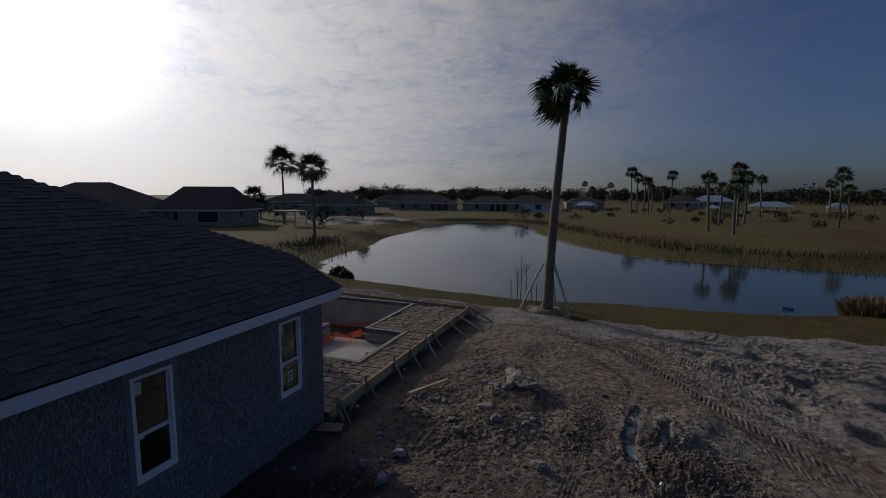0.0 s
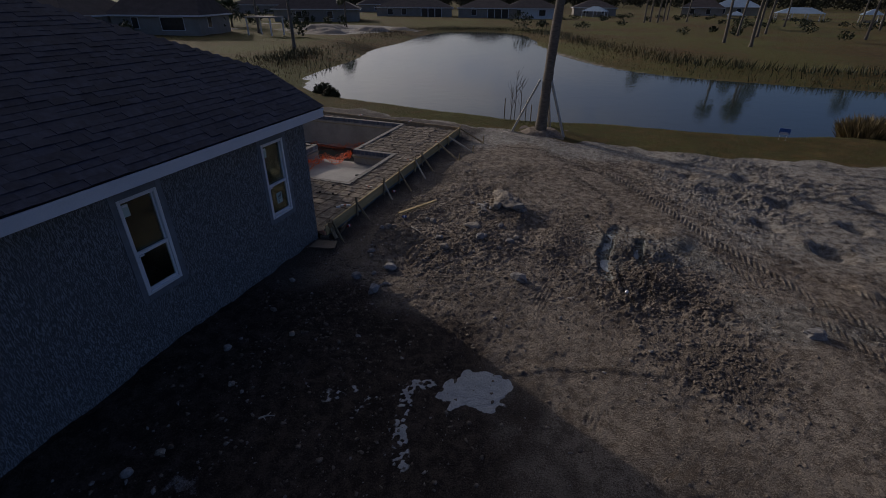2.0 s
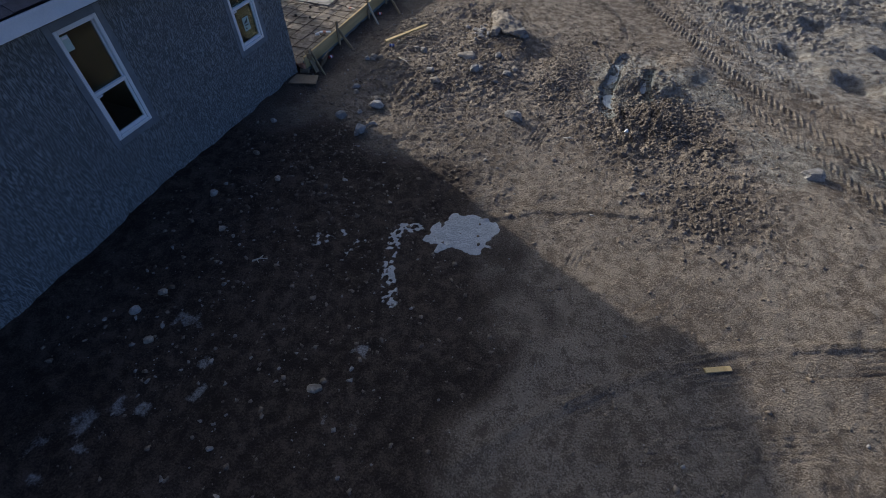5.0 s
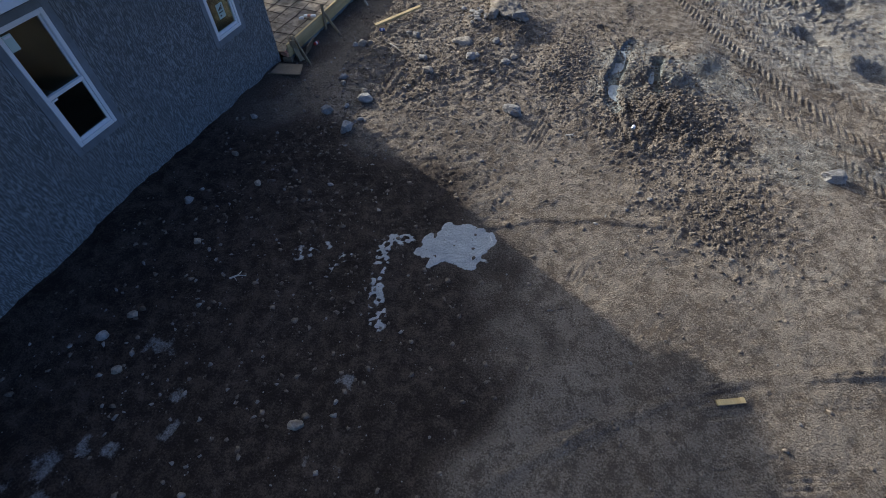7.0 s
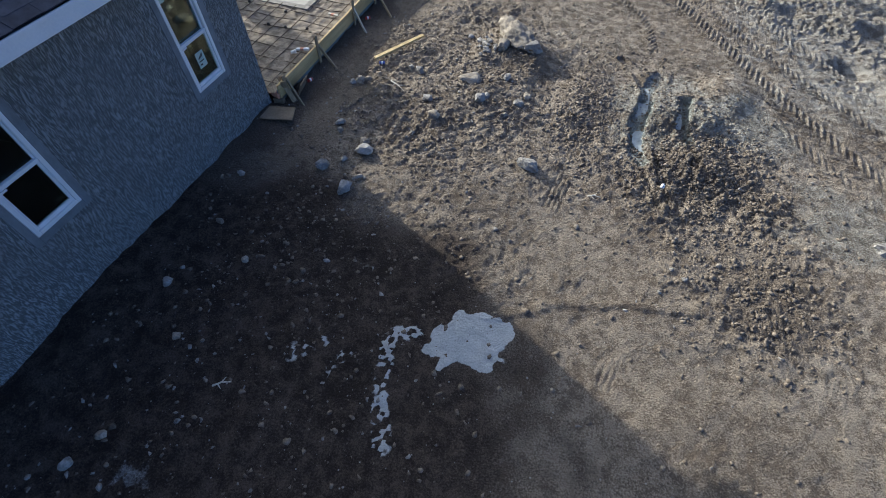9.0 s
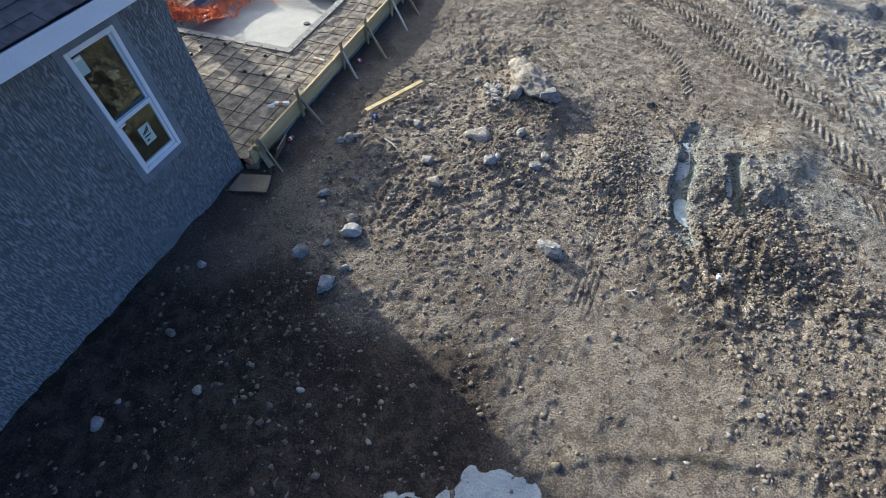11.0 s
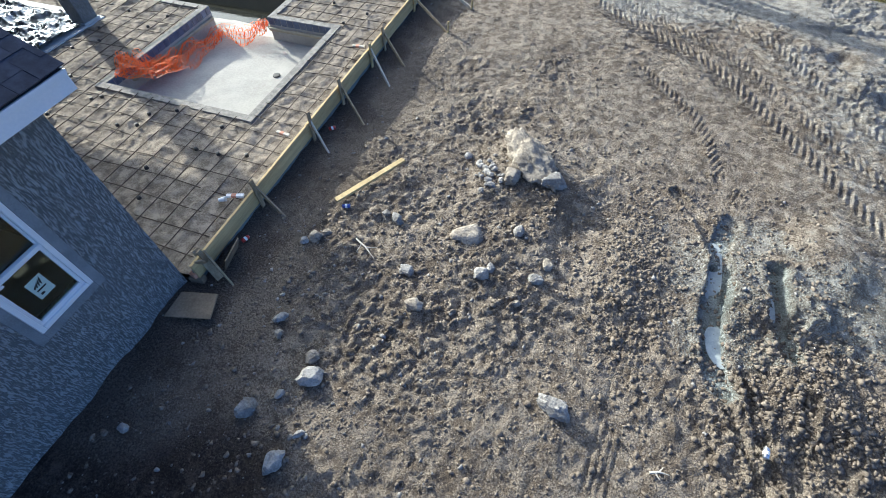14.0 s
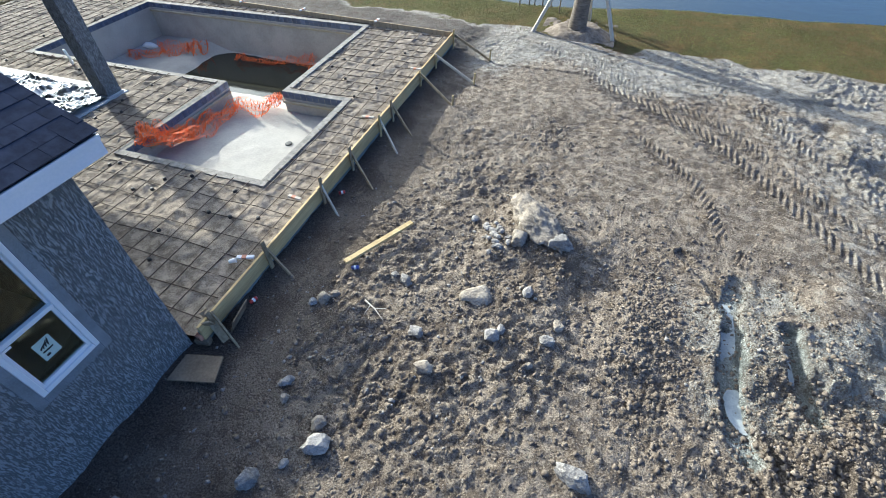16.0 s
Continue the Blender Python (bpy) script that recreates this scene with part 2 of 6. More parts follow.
    for line, half, depth in RUTS:
        d, off, gone = along(line, x, y)
        d = d + 0.05 * fbm(x * 5.5, y * 5.5, 4, 81)
        cut = step(half * 1.2, half * 0.85, d)
        level = 1.0 if half > 0.06 else 0.2
        z = z * (1 - level * cut) + cut * (-depth + 0.03 * np.maximum(0, fbm(x * 3, y * 3, 3, 83)) + 0.012 * np.sin(gone * 5)) + 0.035 * np.clip(0.5 + 2 * fbm(x * 5, y * 5, 3, 84), 0, 1.6) * step(half * 2.4, half * 1.5, d) * step(half, half * 1.4, d)
        lime = np.maximum(lime, np.clip(0.75 + 0.8 * fbm(x * 2.5, y * 2.5, 3, 85), 0, 0.95) * step(half * 1.7, half * 0.8, d) * (half > 0.07))
        wet = np.maximum(wet, cut)
    # lime and plaster spills
    edge = 0.3 * fbm(x * 3.0, y * 3.0, 4, 91)
    spill = step(0.12, -0.05, np.hypot((x - 0.24) / 0.66, (y - 5.68 - 0.32 * x) / 0.36) - 0.85 + edge * 2.9)
    tail_line = spline([(-0.35, 5.65), (-0.62, 5.5), (-0.5, 4.9), (-0.22, 4.25)], 4)
    d, off, gone = along(tail_line, x, y)
    spots = np.clip(vnoise(x * 22, y * 22, 95) * 4 + 0.3, 0, 1)
    spill = np.maximum(spill, step(0.17, 0.03, d + edge * 0.12) * spots)
    for cx, cy, r in ((-1.65, 4.95, 0.2), (-1.1, 5.1, 0.12), (-1.2, 4.85, 0.1), (-1.4, 5.2, 0.1)):
        spill = np.maximum(spill, 0.6 * step(0.1, -0.1, np.hypot(x - cx, y - cy) - r + edge * 0.5) * spots)
    for cx, cy, r in ((-2.55, 3.05, 0.35), (-2.5, 1.95, 0.45), (-2.8, 1.3, 0.5), (-2.0, 2.3, 0.4), (0.1, 2.4, 0.3), (-0.2, 3.4, 0.3)):
        spill = np.maximum(spill, 0.4 * step(0.1, -0.2, np.hypot(x - cx, y - cy) - r + edge) * np.clip(0.4 + 2 * fbm(x * 5, y * 5, 3, 97), 0, 1))
    z = z + 0.012 * step(0.4, 0.8, spill)
    ash = step(0.35, -0.3, np.hypot((x - 3.9) / 1.5, (y - 11.6) / 1.1) - 0.6 + 1.1 * fbm(x * 1.1, y * 1.1, 4, 99)) * 0.42
    ash = np.maximum(ash, 0.4 * step(0.3, -0.2, np.hypot((x - 2.2) / 0.9, (y - 11.6) / 1.5) - 0.8 + fbm(x * 1.6, y * 1.6, 3, 100)))
    ash = np.maximum(ash, 0.35 * step(0.3, -0.2, np.hypot((x - 5.6) / 1.6, (y - 9.6) / 1.2) - 0.7 + fbm(x * 1.2, y * 1.2, 3, 102)))
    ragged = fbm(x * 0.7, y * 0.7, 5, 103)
    # dark damp soil, with house shade painted in along its shadow line
    damp_shade = 0.95 * step(0.9, -0.9, (x - 1.6 + 0.75 * np.maximum(0, y - 4.6)) * 0.7 + 1.5 * ragged) * step(9.2, 6.2, y + 1.2 * fbm(x * 0.8, y * 0.8, 3, 104))
    damp_shade = np.maximum(damp_shade, 0.34 * step(7.4, 5.2, y - 0.1 * x + 1.2 * ragged))
    damp_shade = np.maximum(damp_shade, 0.3 * step(10.8, 8.0, y + 1.4 * ragged) * step(5.5, 3.5, x + ragged))
    damp_shade = np.maximum(damp_shade, 0.45 * step(-2.0, -3.4, x + 0.9 * ragged) * step(19, 15, y))
    damp_shade = np.maximum(damp_shade, 0.5 * step(1.3, 0.4, np.hypot((x - 3.2) / 1.1, y - 10.0) + 0.8 * fbm(x * 1.4, y * 1.4, 3, 105)))
    damp_shade = np.maximum(damp_shade, 0.45 * step(1.2, 0.3, np.hypot(x - 3.8, (y - 7.6) / 0.9) + fbm(x * 1.4, y * 1.4, 3, 106)))
    damp_shade = np.maximum(damp_shade, 0.2 * step(1.8, 0.3, np.hypot((x + 1.4) / 1.6, (y - 11.3) / 2.2) + fbm(x * 1.3, y * 1.3, 4, 107)))
    damp_shade = np.maximum(damp_shade, 0.6 * step(-3.2, -4.4, x + 0.5 * fbm(x * 1.5, y * 1.5, 3, 108)) * lot)
    pale = step(17.6, 20.6, y + 2.5 * fbm(x * 0.5, y * 0.5, 3, 109))
    pale = np.maximum(pale, 0.6 * step(1.6, 5.0, x + 1.6 * fbm(x * 0.6, y * 0.6, 3, 110)) * step(10.5, 13.5, y)) * lot
    return z, lot, damp_shade * lot, np.maximum(spill, 0), np.maximum(lime, ash) * lot, pale, wet


DECK_X0, DECK_X1, DECK_Y0 = -20.5, -4.62, 9.27


def deck_back(x):
    return 19.78 + (-4.6 - np.asarray(x, float)) * 0.075


def land(x, y):
    """Site, pond bank and the country beyond, together."""
    x, y = np.asarray(x, float), np.asarray(y, float)
    here = (x > -23) & (x < 16) & (y > -8) & (y < 25)
    fields = [np.zeros(x.shape) for _ in range(7)]
    fields[0] = 0.07 * fbm(x * 0.45, y * 0.45, 3, 1)
    if here.any():
        for whole, piece in zip(fields, site(x[here], y[here])):
            whole[here] = piece
    z, lot, damp_shade, spill, lime, pale, wet = fields
    far = (y > 19) | (np.abs(x) > 15)
    side = np.full(x.shape, 50.0)
    if far.any():
        side[far] = pond_side(x[far], y[far])
    wide = np.where((y < 33) & (x < 18), 2.2, 6.5) + 1.5 * fbm(x * 0.12, y * 0.12, 2, 120)
    bank = step(0, 1, side / wide)
    z = np.where(side < 50, z * bank + (-0.66 + 0.66 * bank) + np.where(side < 0, -1.2 * step(0, 4, -side), 0.0), z)
    hill = np.where((side < 50) & (side > 0), 0.1 * bank * fbm(x * 0.35, y * 0.35, 3, 121), 0)
    away = step(30, 80, np.hypot(x, y))
    z = z + hill + away * 0.5 * fbm(x * 0.03, y * 0.03, 3, 122)
    inside = (x > DECK_X0 + 0.06) & (x < DECK_X1 - 0.1) & (y > DECK_Y0 + 0.1) & (y < deck_back(x) - 0.12)
    z = np.where(inside, -2.6, z)
    return z, lot, damp_shade, spill, lime, pale, wet, side


def ground_z(x, y):
    return float(land(np.array([x]), np.array([y]))[0][0])


# ---- materials ----
def material(name):
    m = bpy.data.materials.new(name)
    m.use_nodes = True
    return m, Nodes(m.node_tree)


def finish(N, **inputs):
    b = N.n("ShaderNodeBsdfPrincipled")
    for key, value in inputs.items():
        N.put(b, key.replace("_", " "), value)
    N.n("ShaderNodeOutputMaterial", {0: b.outputs[0]})
    return b


def surface(name, dark, light, scale=6.0, fine_scale=60.0, rough=0.8, relief=0.25, depth=0.01, metal=0.0, vary=0.25, stretch=(1, 1, 1), spec=0.4, contrast=(0.3, 0.7)):
    """Two scales of variation between two colours, a varied gloss and a fine relief."""
    m, N = material(name)
    at = N.n("ShaderNodeMapping", {"Vector": N.n("ShaderNodeTexCoord").outputs["Object"], "Scale": stretch}).outputs[0]
    one = N.n("ShaderNodeObjectInfo").outputs["Random"]
    at = N.vmath("ADD", at, N.n("ShaderNodeCombineXYZ", {0: N.math("MULTIPLY", one, 37.0), 1: one, 2: N.math("MULTIPLY", one, 11.0)}).outputs[0]).outputs[0]
    a, b = N.noise(at, scale, 5.0, 0.6), N.noise(at, fine_scale, 3.0, 0.6)
    both = N.math("ADD", N.math("MULTIPLY", a, 0.62), N.math("MULTIPLY", b, 0.38))
    colour = N.mix(N.ramp(both, *contrast), rgb(*dark), rgb(*light))
    isle = N.n("ShaderNodeNewGeometry").outputs["Random Per Island"]
    shade = N.math("ADD", N.math("MULTIPLY", N.math("ADD", one, isle), vary * 0.5), 1.0 - vary * 0.5)
    scaled = N.vmath("SCALE", colour)
    N.put(scaled, "Scale", shade)
    bumpn = N.n("ShaderNodeBump", {"Strength": relief, "Distance": depth, "Height": both})
    finish(N, Base_Color=scaled.outputs[0], Roughness=N.ramp(a, 0.2, 0.8, rough - 0.08, min(1.0, rough + 0.08)), Metallic=metal, Normal=bumpn.outputs[0], Specular_IOR_Level=spec)
    return m


def soil_material():
    m, N = material("site_soil")
    at = N.n("ShaderNodeTexCoord").outputs["Object"]
    one = N.n("ShaderNodeSeparateColor", {0: N.n("ShaderNodeAttribute", attribute_name="soil").outputs["Color"]})
    two = N.n("ShaderNodeSeparateColor", {0: N.n("ShaderNodeAttribute", attribute_name="cover").outputs["Color"]})
    damp_shade, spill, lime = one.outputs
    lot, pale, wet = two.outputs
    big, mid, small = N.noise(at, 0.7, 5, 0.6), N.noise(at, 5.5, 5, 0.62, 0.4), N.noise(at, 45, 4, 0.65)
    grain = N.noise(at, 190, 2, 0.6)
    tone = N.math("ADD", N.math("ADD", N.math("MULTIPLY", mid, 0.36), N.math("MULTIPLY", small, 0.34)), N.math("ADD", N.math("MULTIPLY", grain, 0.16), N.math("MULTIPLY", big, 0.14)))
    sand = N.mix(N.ramp(tone, 0.44, 0.57), rgb(0.145, 0.113, 0.086), rgb(0.425, 0.358, 0.285))
    pale_sand = N.mix(N.ramp(tone, 0.42, 0.58), rgb(0.22, 0.198, 0.17), rgb(0.50, 0.465, 0.41))
    # dark brown soil colour, deepened to carry the house's shade too
    shaded_muck = N.mix(N.ramp(tone, 0.43, 0.62), rgb(0.033, 0.024, 0.019), rgb(0.14, 0.107, 0.085))
    grey = N.mix(N.ramp(tone, 0.42, 0.58), rgb(0.17, 0.185, 0.17), rgb(0.46, 0.485, 0.46))
    white = N.mix(N.ramp(tone, 0.3, 0.6), rgb(0.45, 0.47, 0.48), rgb(0.74, 0.75, 0.75))
    # fields, lawn and dry grass beyond the site
    wide = N.noise(at, 0.045, 5, 0.6)
    tuft = N.noise(at, 1.3, 5, 0.7)
    blade = N.noise(at, 14, 4, 0.7)
    mixer = N.math("ADD", N.math("MULTIPLY", wide, 0.5), N.math("ADD", N.math("MULTIPLY", tuft, 0.3), N.math("MULTIPLY", blade, 0.2)))
    green = N.mix(N.ramp(blade, 0.3, 0.7), rgb(0.056, 0.058, 0.013), rgb(0.148, 0.142, 0.034))
    straw = N.mix(N.ramp(tuft, 0.3, 0.7), rgb(0.05, 0.03, 0.01), rgb(0.15, 0.094, 0.03))
    field = N.mix(N.ramp(mixer, 0.42, 0.58), green, straw)
    soil = N.mix(N.ramp(N.math("ADD", pale, N.math("MULTIPLY", N.math("SUBTRACT", mid, 0.5), 0.9)), 0.2, 0.75), sand, pale_sand)
    soil = N.mix(N.ramp(N.math("ADD", damp_shade, N.math("MULTIPLY", N.math("SUBTRACT", mid, 0.5), 0.9)), 0.2, 0.8), soil, shaded_muck)
    soil = N.mix(N.ramp(N.math("ADD", lime, N.math("MULTIPLY", N.math("SUBTRACT", small, 0.5), 0.8)), 0.15, 0.75), soil, grey)
    soil = N.mix(N.ramp(N.math("ADD", spill, N.math("MULTIPLY", N.math("SUBTRACT", small, 0.5), 0.3)), 0.25, 0.6), soil, white)
    bits = N.n("ShaderNodeTexVoronoi", {"Vector": at, "Scale": 11.0, "Randomness": 1.0})
    chip = N.math("MULTIPLY", N.ramp(bits.outputs["Distance"], 0.14, 0.07), N.ramp(N.n("ShaderNodeSeparateColor", {0: bits.outputs["Color"]}).outputs[0], 0.8, 0.86))
    soil = N.mix(N.math("MULTIPLY", chip, 0.7), soil, rgb(0.5, 0.48, 0.45))
    colour = N.mix(N.ramp(N.math("ADD", lot, N.math("MULTIPLY", N.math("SUBTRACT", tuft, 0.5), 0.7)), 0.35, 0.6), field, soil)
    warp = N.vmath("ADD", at, N.n("ShaderNodeVectorMath", {0: N.noise(at, 9, 3, 0.6, 0.0, 1), 1: (0.09, 0.09, 0.09)}, operation="MULTIPLY").outputs[0]).outputs[0]
    lump = N.n("ShaderNodeTexVoronoi", {"Vector": warp, "Scale": 17.0, "Randomness": 1.0}, feature="F1").outputs["Distance"]
    crumb = N.n("ShaderNodeTexVoronoi", {"Vector": warp, "Scale": 42.0, "Randomness": 1.0}, feature="F1").outputs["Distance"]
    loose = N.ramp(N.noise(at, 2.3, 4, 0.6), 0.36, 0.62)
    lumps = N.math("MULTIPLY", N.math("SUBTRACT", 0.5, N.math("MINIMUM", lump, 0.5)), loose)
    crumbs = N.math("SUBTRACT", 0.5, N.math("MINIMUM", crumb, 0.5))
    height = N.math("ADD", N.math("ADD", N.math("MULTIPLY", mid, 0.35), N.math("MULTIPLY", small, 0.85)), N.math("ADD", N.math("MULTIPLY", grain, 0.3), N.math("ADD", N.math("MULTIPLY", lumps, 0.6), N.math("MULTIPLY", crumbs, 0.45))))
    bumpn = N.n("ShaderNodeBump", {"Strength": 1.0, "Distance": 0.075, "Height": height})
    rough = N.math("SUBTRACT", 0.95, N.math("MULTIPLY", wet, 0.45))
    finish(N, Base_Color=colour, Roughness=rough, Normal=bumpn.outputs[0], Specular_IOR_Level=0.25)
    return m


def stucco_material():
    m, N = material("grey_stucco")
    at = N.n("ShaderNodeTexCoord").outputs["Object"]
    sway = N.n("ShaderNodeVectorMath", {0: N.noise(at, 7, 2, 0.5, 0.0, 1), 1: (0.05, 0.05, 0.0)}, operation="MULTIPLY").outputs[0]
    run = N.n("ShaderNodeMapping", {"Vector": N.vmath("ADD", at, sway).outputs[0], "Scale": (1, 1, 0.17)}).outputs[0]
    a, b, c = N.noise(run, 72, 3, 0.6), N.noise(at, 1.6, 4, 0.6), N.noise(at, 130, 2)
    ridge = N.ramp(a, 0.45, 0.56)
    shade = N.mix(ridge, rgb(0.138, 0.148, 0.152), rgb(0.335, 0.357, 0.368))
    shade = N.mix(N.math("MULTIPLY", N.ramp(b, 0.42, 0.7), 0.35), shade, rgb(0.20, 0.21, 0.22))
    height = N.math("ADD", N.math("MULTIPLY", ridge, 1.0), N.math("MULTIPLY", c, 0.15))
    bumpn = N.n("ShaderNodeBump", {"Strength": 0.9, "Distance": 0.02, "Height": height})
    finish(N, Base_Color=shade, Roughness=0.9, Normal=bumpn.outputs[0], Specular_IOR_Level=0.25)
    return m


def water_material(name, colour, ripple, rough):
    m, N = material(name)
    at = N.n("ShaderNodeTexCoord").outputs["Object"]
    h = N.math("ADD", N.noise(at, 0.9, 4, 0.6, 0.4), N.math("MULTIPLY", N.noise(at, 5, 3, 0.6), 0.25))
    bumpn = N.n("ShaderNodeBump", {"Strength": ripple, "Distance": 0.05, "Height": h})
    finish(N, Base_Color=rgb(*colour), Roughness=rough, Normal=bumpn.outputs[0], IOR=1.33, Specular_IOR_Level=0.6)
    return m


def glass_material():
    m, N = material("window_glass")
    clear, shine = N.n("ShaderNodeBsdfTransparent", {0: rgb(0.75, 0.8, 0.76)}), N.n("ShaderNodeBsdfGlossy", {0: rgb(0.9, 0.95, 0.92), 1: 0.02})
    facing = N.n("ShaderNodeFresnel", {0: 1.5}).outputs[0]
    N.n("ShaderNodeOutputMaterial", {0: N.n("ShaderNodeMixShader", {0: N.math("MULTIPLY", facing, 0.8, clamp=True), 1: clear.outputs[0], 2: shine.outputs[0]}).outputs[0]})
    return m


M_SOIL = soil_material()
M_STUCCO = stucco_material()
M_BAND = surface("smooth_stucco_band", (0.15, 0.165, 0.18), (0.24, 0.26, 0.28), 4, 70, 0.9, 0.4, 0.006)
M_WATER = water_material("pond_water", (0.035, 0.05, 0.05), 0.16, 0.04)
M_PUDDLE = water_material("stale_water", (0.03, 0.03, 0.022), 0.05, 0.05)
M_SLURRY = surface("grey_slurry", (0.24, 0.27, 0.275), (0.40, 0.43, 0.43), 5, 50, 0.35, 0.2, 0.01, spec=0.5)
M_GLASS = glass_material()
M_SHINGLE = surface("asphalt_shingle", (0.022, 0.026, 0.04), (0.07, 0.075, 0.10), 9, 160, 0.92, 0.5, 0.006, vary=0.75, spec=0.25)
M_FASCIA = surface("white_metal_trim", (0.68, 0.72, 0.76), (0.8, 0.82, 0.84), 1.5, 40, 0.45, 0.04, 0.004, vary=0.04)
M_VINYL = surface("white_vinyl", (0.74, 0.76, 0.78), (0.82, 0.83, 0.84), 4, 60, 0.4, 0.03, 0.002, vary=0.03)
M_DARK = surface("unlit_plaster", (0.26, 0.28, 0.25), (0.34, 0.36, 0.32), 2, 30, 0.9, 0.1, 0.004)
M_DECKSAND = surface("packed_fill_sand", (0.125, 0.1, 0.077), (0.35, 0.297, 0.237), 7.0, 45, 0.95, 0.9, 0.03, vary=0.0, spec=0.2, contrast=(0.36, 0.64))
M_STEEL = surface("rusty_rebar", (0.035, 0.026, 0.022), (0.11, 0.08, 0.06), 12, 120, 0.75, 0.3, 0.002, metal=0.35)
M_PINE = surface("fresh_pine_board", (0.38, 0.27, 0.12), (0.60, 0.46, 0.235), 2.2, 24, 0.75, 0.25, 0.003, stretch=(6, 0.5, 6), vary=0.3)
M_STAKE = surface("weathered_stake", (0.22, 0.165, 0.10), (0.46, 0.36, 0.23), 3, 40, 0.85, 0.35, 0.003, stretch=(6, 6, 0.6), vary=0.5)
M_FOAM = surface("blue_grey_form_sheet", (0.11, 0.135, 0.135), (0.22, 0.25, 0.245), 3, 40, 0.8, 0.2, 0.004)
M_PLASTER = surface("pool_shell_cement", (0.31, 0.29, 0.26), (0.46, 0.435, 0.39), 1.3, 26, 0.88, 0.25, 0.008, vary=0.0)
M_LEDGE = surface("tan_cement_ledge", (0.32, 0.27, 0.19), (0.46, 0.4, 0.29), 3, 40, 0.85, 0.3, 0.006)
M_BEAM = surface("pale_bond_beam", (0.13, 0.12, 0.105), (0.36, 0.335, 0.30), 9, 60, 0.9, 0.8, 0.02)
M_TILE = surface("slate_blue_tile", (0.045, 0.06, 0.10), (0.15, 0.18, 0.25), 5, 60, 0.35, 0.15, 0.002, vary=0.8)
M_NET = surface("orange_safety_net", (0.75, 0.10, 0.012), (0.95, 0.20, 0.03), 5, 40, 0.55, 0.05, 0.002, vary=0.2)
M_FOIL = surface("silver_sheeting", (0.26, 0.28, 0.3), (0.46, 0.48, 0.5), 3, 30, 0.3, 0.5, 0.02, metal=0.85, vary=0.05)
M_SLABEDGE = surface("light_slab_concrete", (0.5, 0.5, 0.48), (0.66, 0.66, 0.63), 3, 50, 0.85, 0.25, 0.005)
M_PVC = surface("white_pvc", (0.7, 0.7, 0.7), (0.8, 0.8, 0.8), 5, 60, 0.4, 0.03, 0.002)
M_ROCK = surface("limestone_rubble", (0.13, 0.12, 0.11), (0.39, 0.37, 0.345), 6, 38, 0.9, 1.0, 0.05, vary=0.35)
M_ROCKTAN = surface("sandy_rubble", (0.13, 0.106, 0.084), (0.40, 0.35, 0.285), 5, 32, 0.92, 1.0, 0.06, vary=0.35)
M_CLOD = surface("soil_clods", (0.085, 0.066, 0.051), (0.29, 0.243, 0.195), 8, 60, 0.95, 0.6, 0.015, vary=0.5, spec=0.2)
M_PLY = surface("weathered_plywood", (0.13, 0.098, 0.065), (0.27, 0.21, 0.145), 4, 40, 0.85, 0.25, 0.003)
M_BLOCK = surface("orange_clay_block", (0.46, 0.2, 0.13), (0.62, 0.33, 0.22), 6, 60, 0.85, 0.3, 0.004)
M_TRUNK = surface("palm_trunk", (0.085, 0.07, 0.055), (0.24, 0.205, 0.165), 7, 60, 0.92, 0.6, 0.02, stretch=(1, 1, 3.5))
M_FROND = surface("palm_frond", (0.022, 0.035, 0.012), (0.075, 0.095, 0.03), 4, 40, 0.6, 0.1, 0.004, vary=0.5)
M_DEADFROND = surface("dry_palm_boots", (0.08, 0.06, 0.04), (0.22, 0.17, 0.11), 6, 50, 0.9, 0.3, 0.006, vary=0.4)
M_LEAF = surface("dark_shrub_leaves", (0.018, 0.024, 0.010), (0.062, 0.07, 0.026), 1.0, 12, 0.75, 0.1, 0.01, vary=0.6)
M_DRYBUSH = surface("dry_grass_clump", (0.09, 0.065, 0.03), (0.25, 0.19, 0.085), 2.0, 20, 0.85, 0.1, 0.01, vary=0.6)
M_REED = surface("dry_reeds", (0.035, 0.025, 0.013), (0.105, 0.072, 0.034), 0.15, 4, 0.9, 0.1, 0.01, vary=0.5, spec=0.1)
# leaf tone lifted to put distance haze into the colour
M_WOODS = surface("hazy_woods_leaves", (0.03, 0.032, 0.024), (0.075, 0.075, 0.05), 0.08, 0.8, 0.9, 0.1, 0.05, vary=0.6, spec=0.1)
M_LAWN = surface("lawn_blades", (0.075, 0.085, 0.02), (0.21, 0.215, 0.06), 0.8, 8, 0.7, 0.1, 0.004, vary=0.55)
M_BARK = surface("thin_twigs", (0.09, 0.07, 0.055), (0.2, 0.16, 0.12), 6, 50, 0.9, 0.2, 0.004)
M_BRACE = surface("pale_brace_lumber", (0.40, 0.36, 0.29), (0.62, 0.57, 0.48), 3, 40, 0.8, 0.2, 0.003, stretch=(4, 4, 0.6))
# wall paint warmed, with the far houses' haze mixed into its colour
M_HWALL = surface("hazy_painted_wall", (0.25, 0.225, 0.19), (0.36, 0.325, 0.28), 0.6, 10, 0.9, 0.1, 0.01, vary=0.1)
M_HTRIM = surface("house_trim", (0.66, 0.66, 0.65), (0.76, 0.76, 0.75), 1, 20, 0.6, 0.05, 0.005)
M_HROOF = surface("far_shingle_roof", (0.05, 0.042, 0.042), (0.10, 0.085, 0.082), 0.8, 14, 0.92, 0.3, 0.03, vary=0.2, spec=0.2)
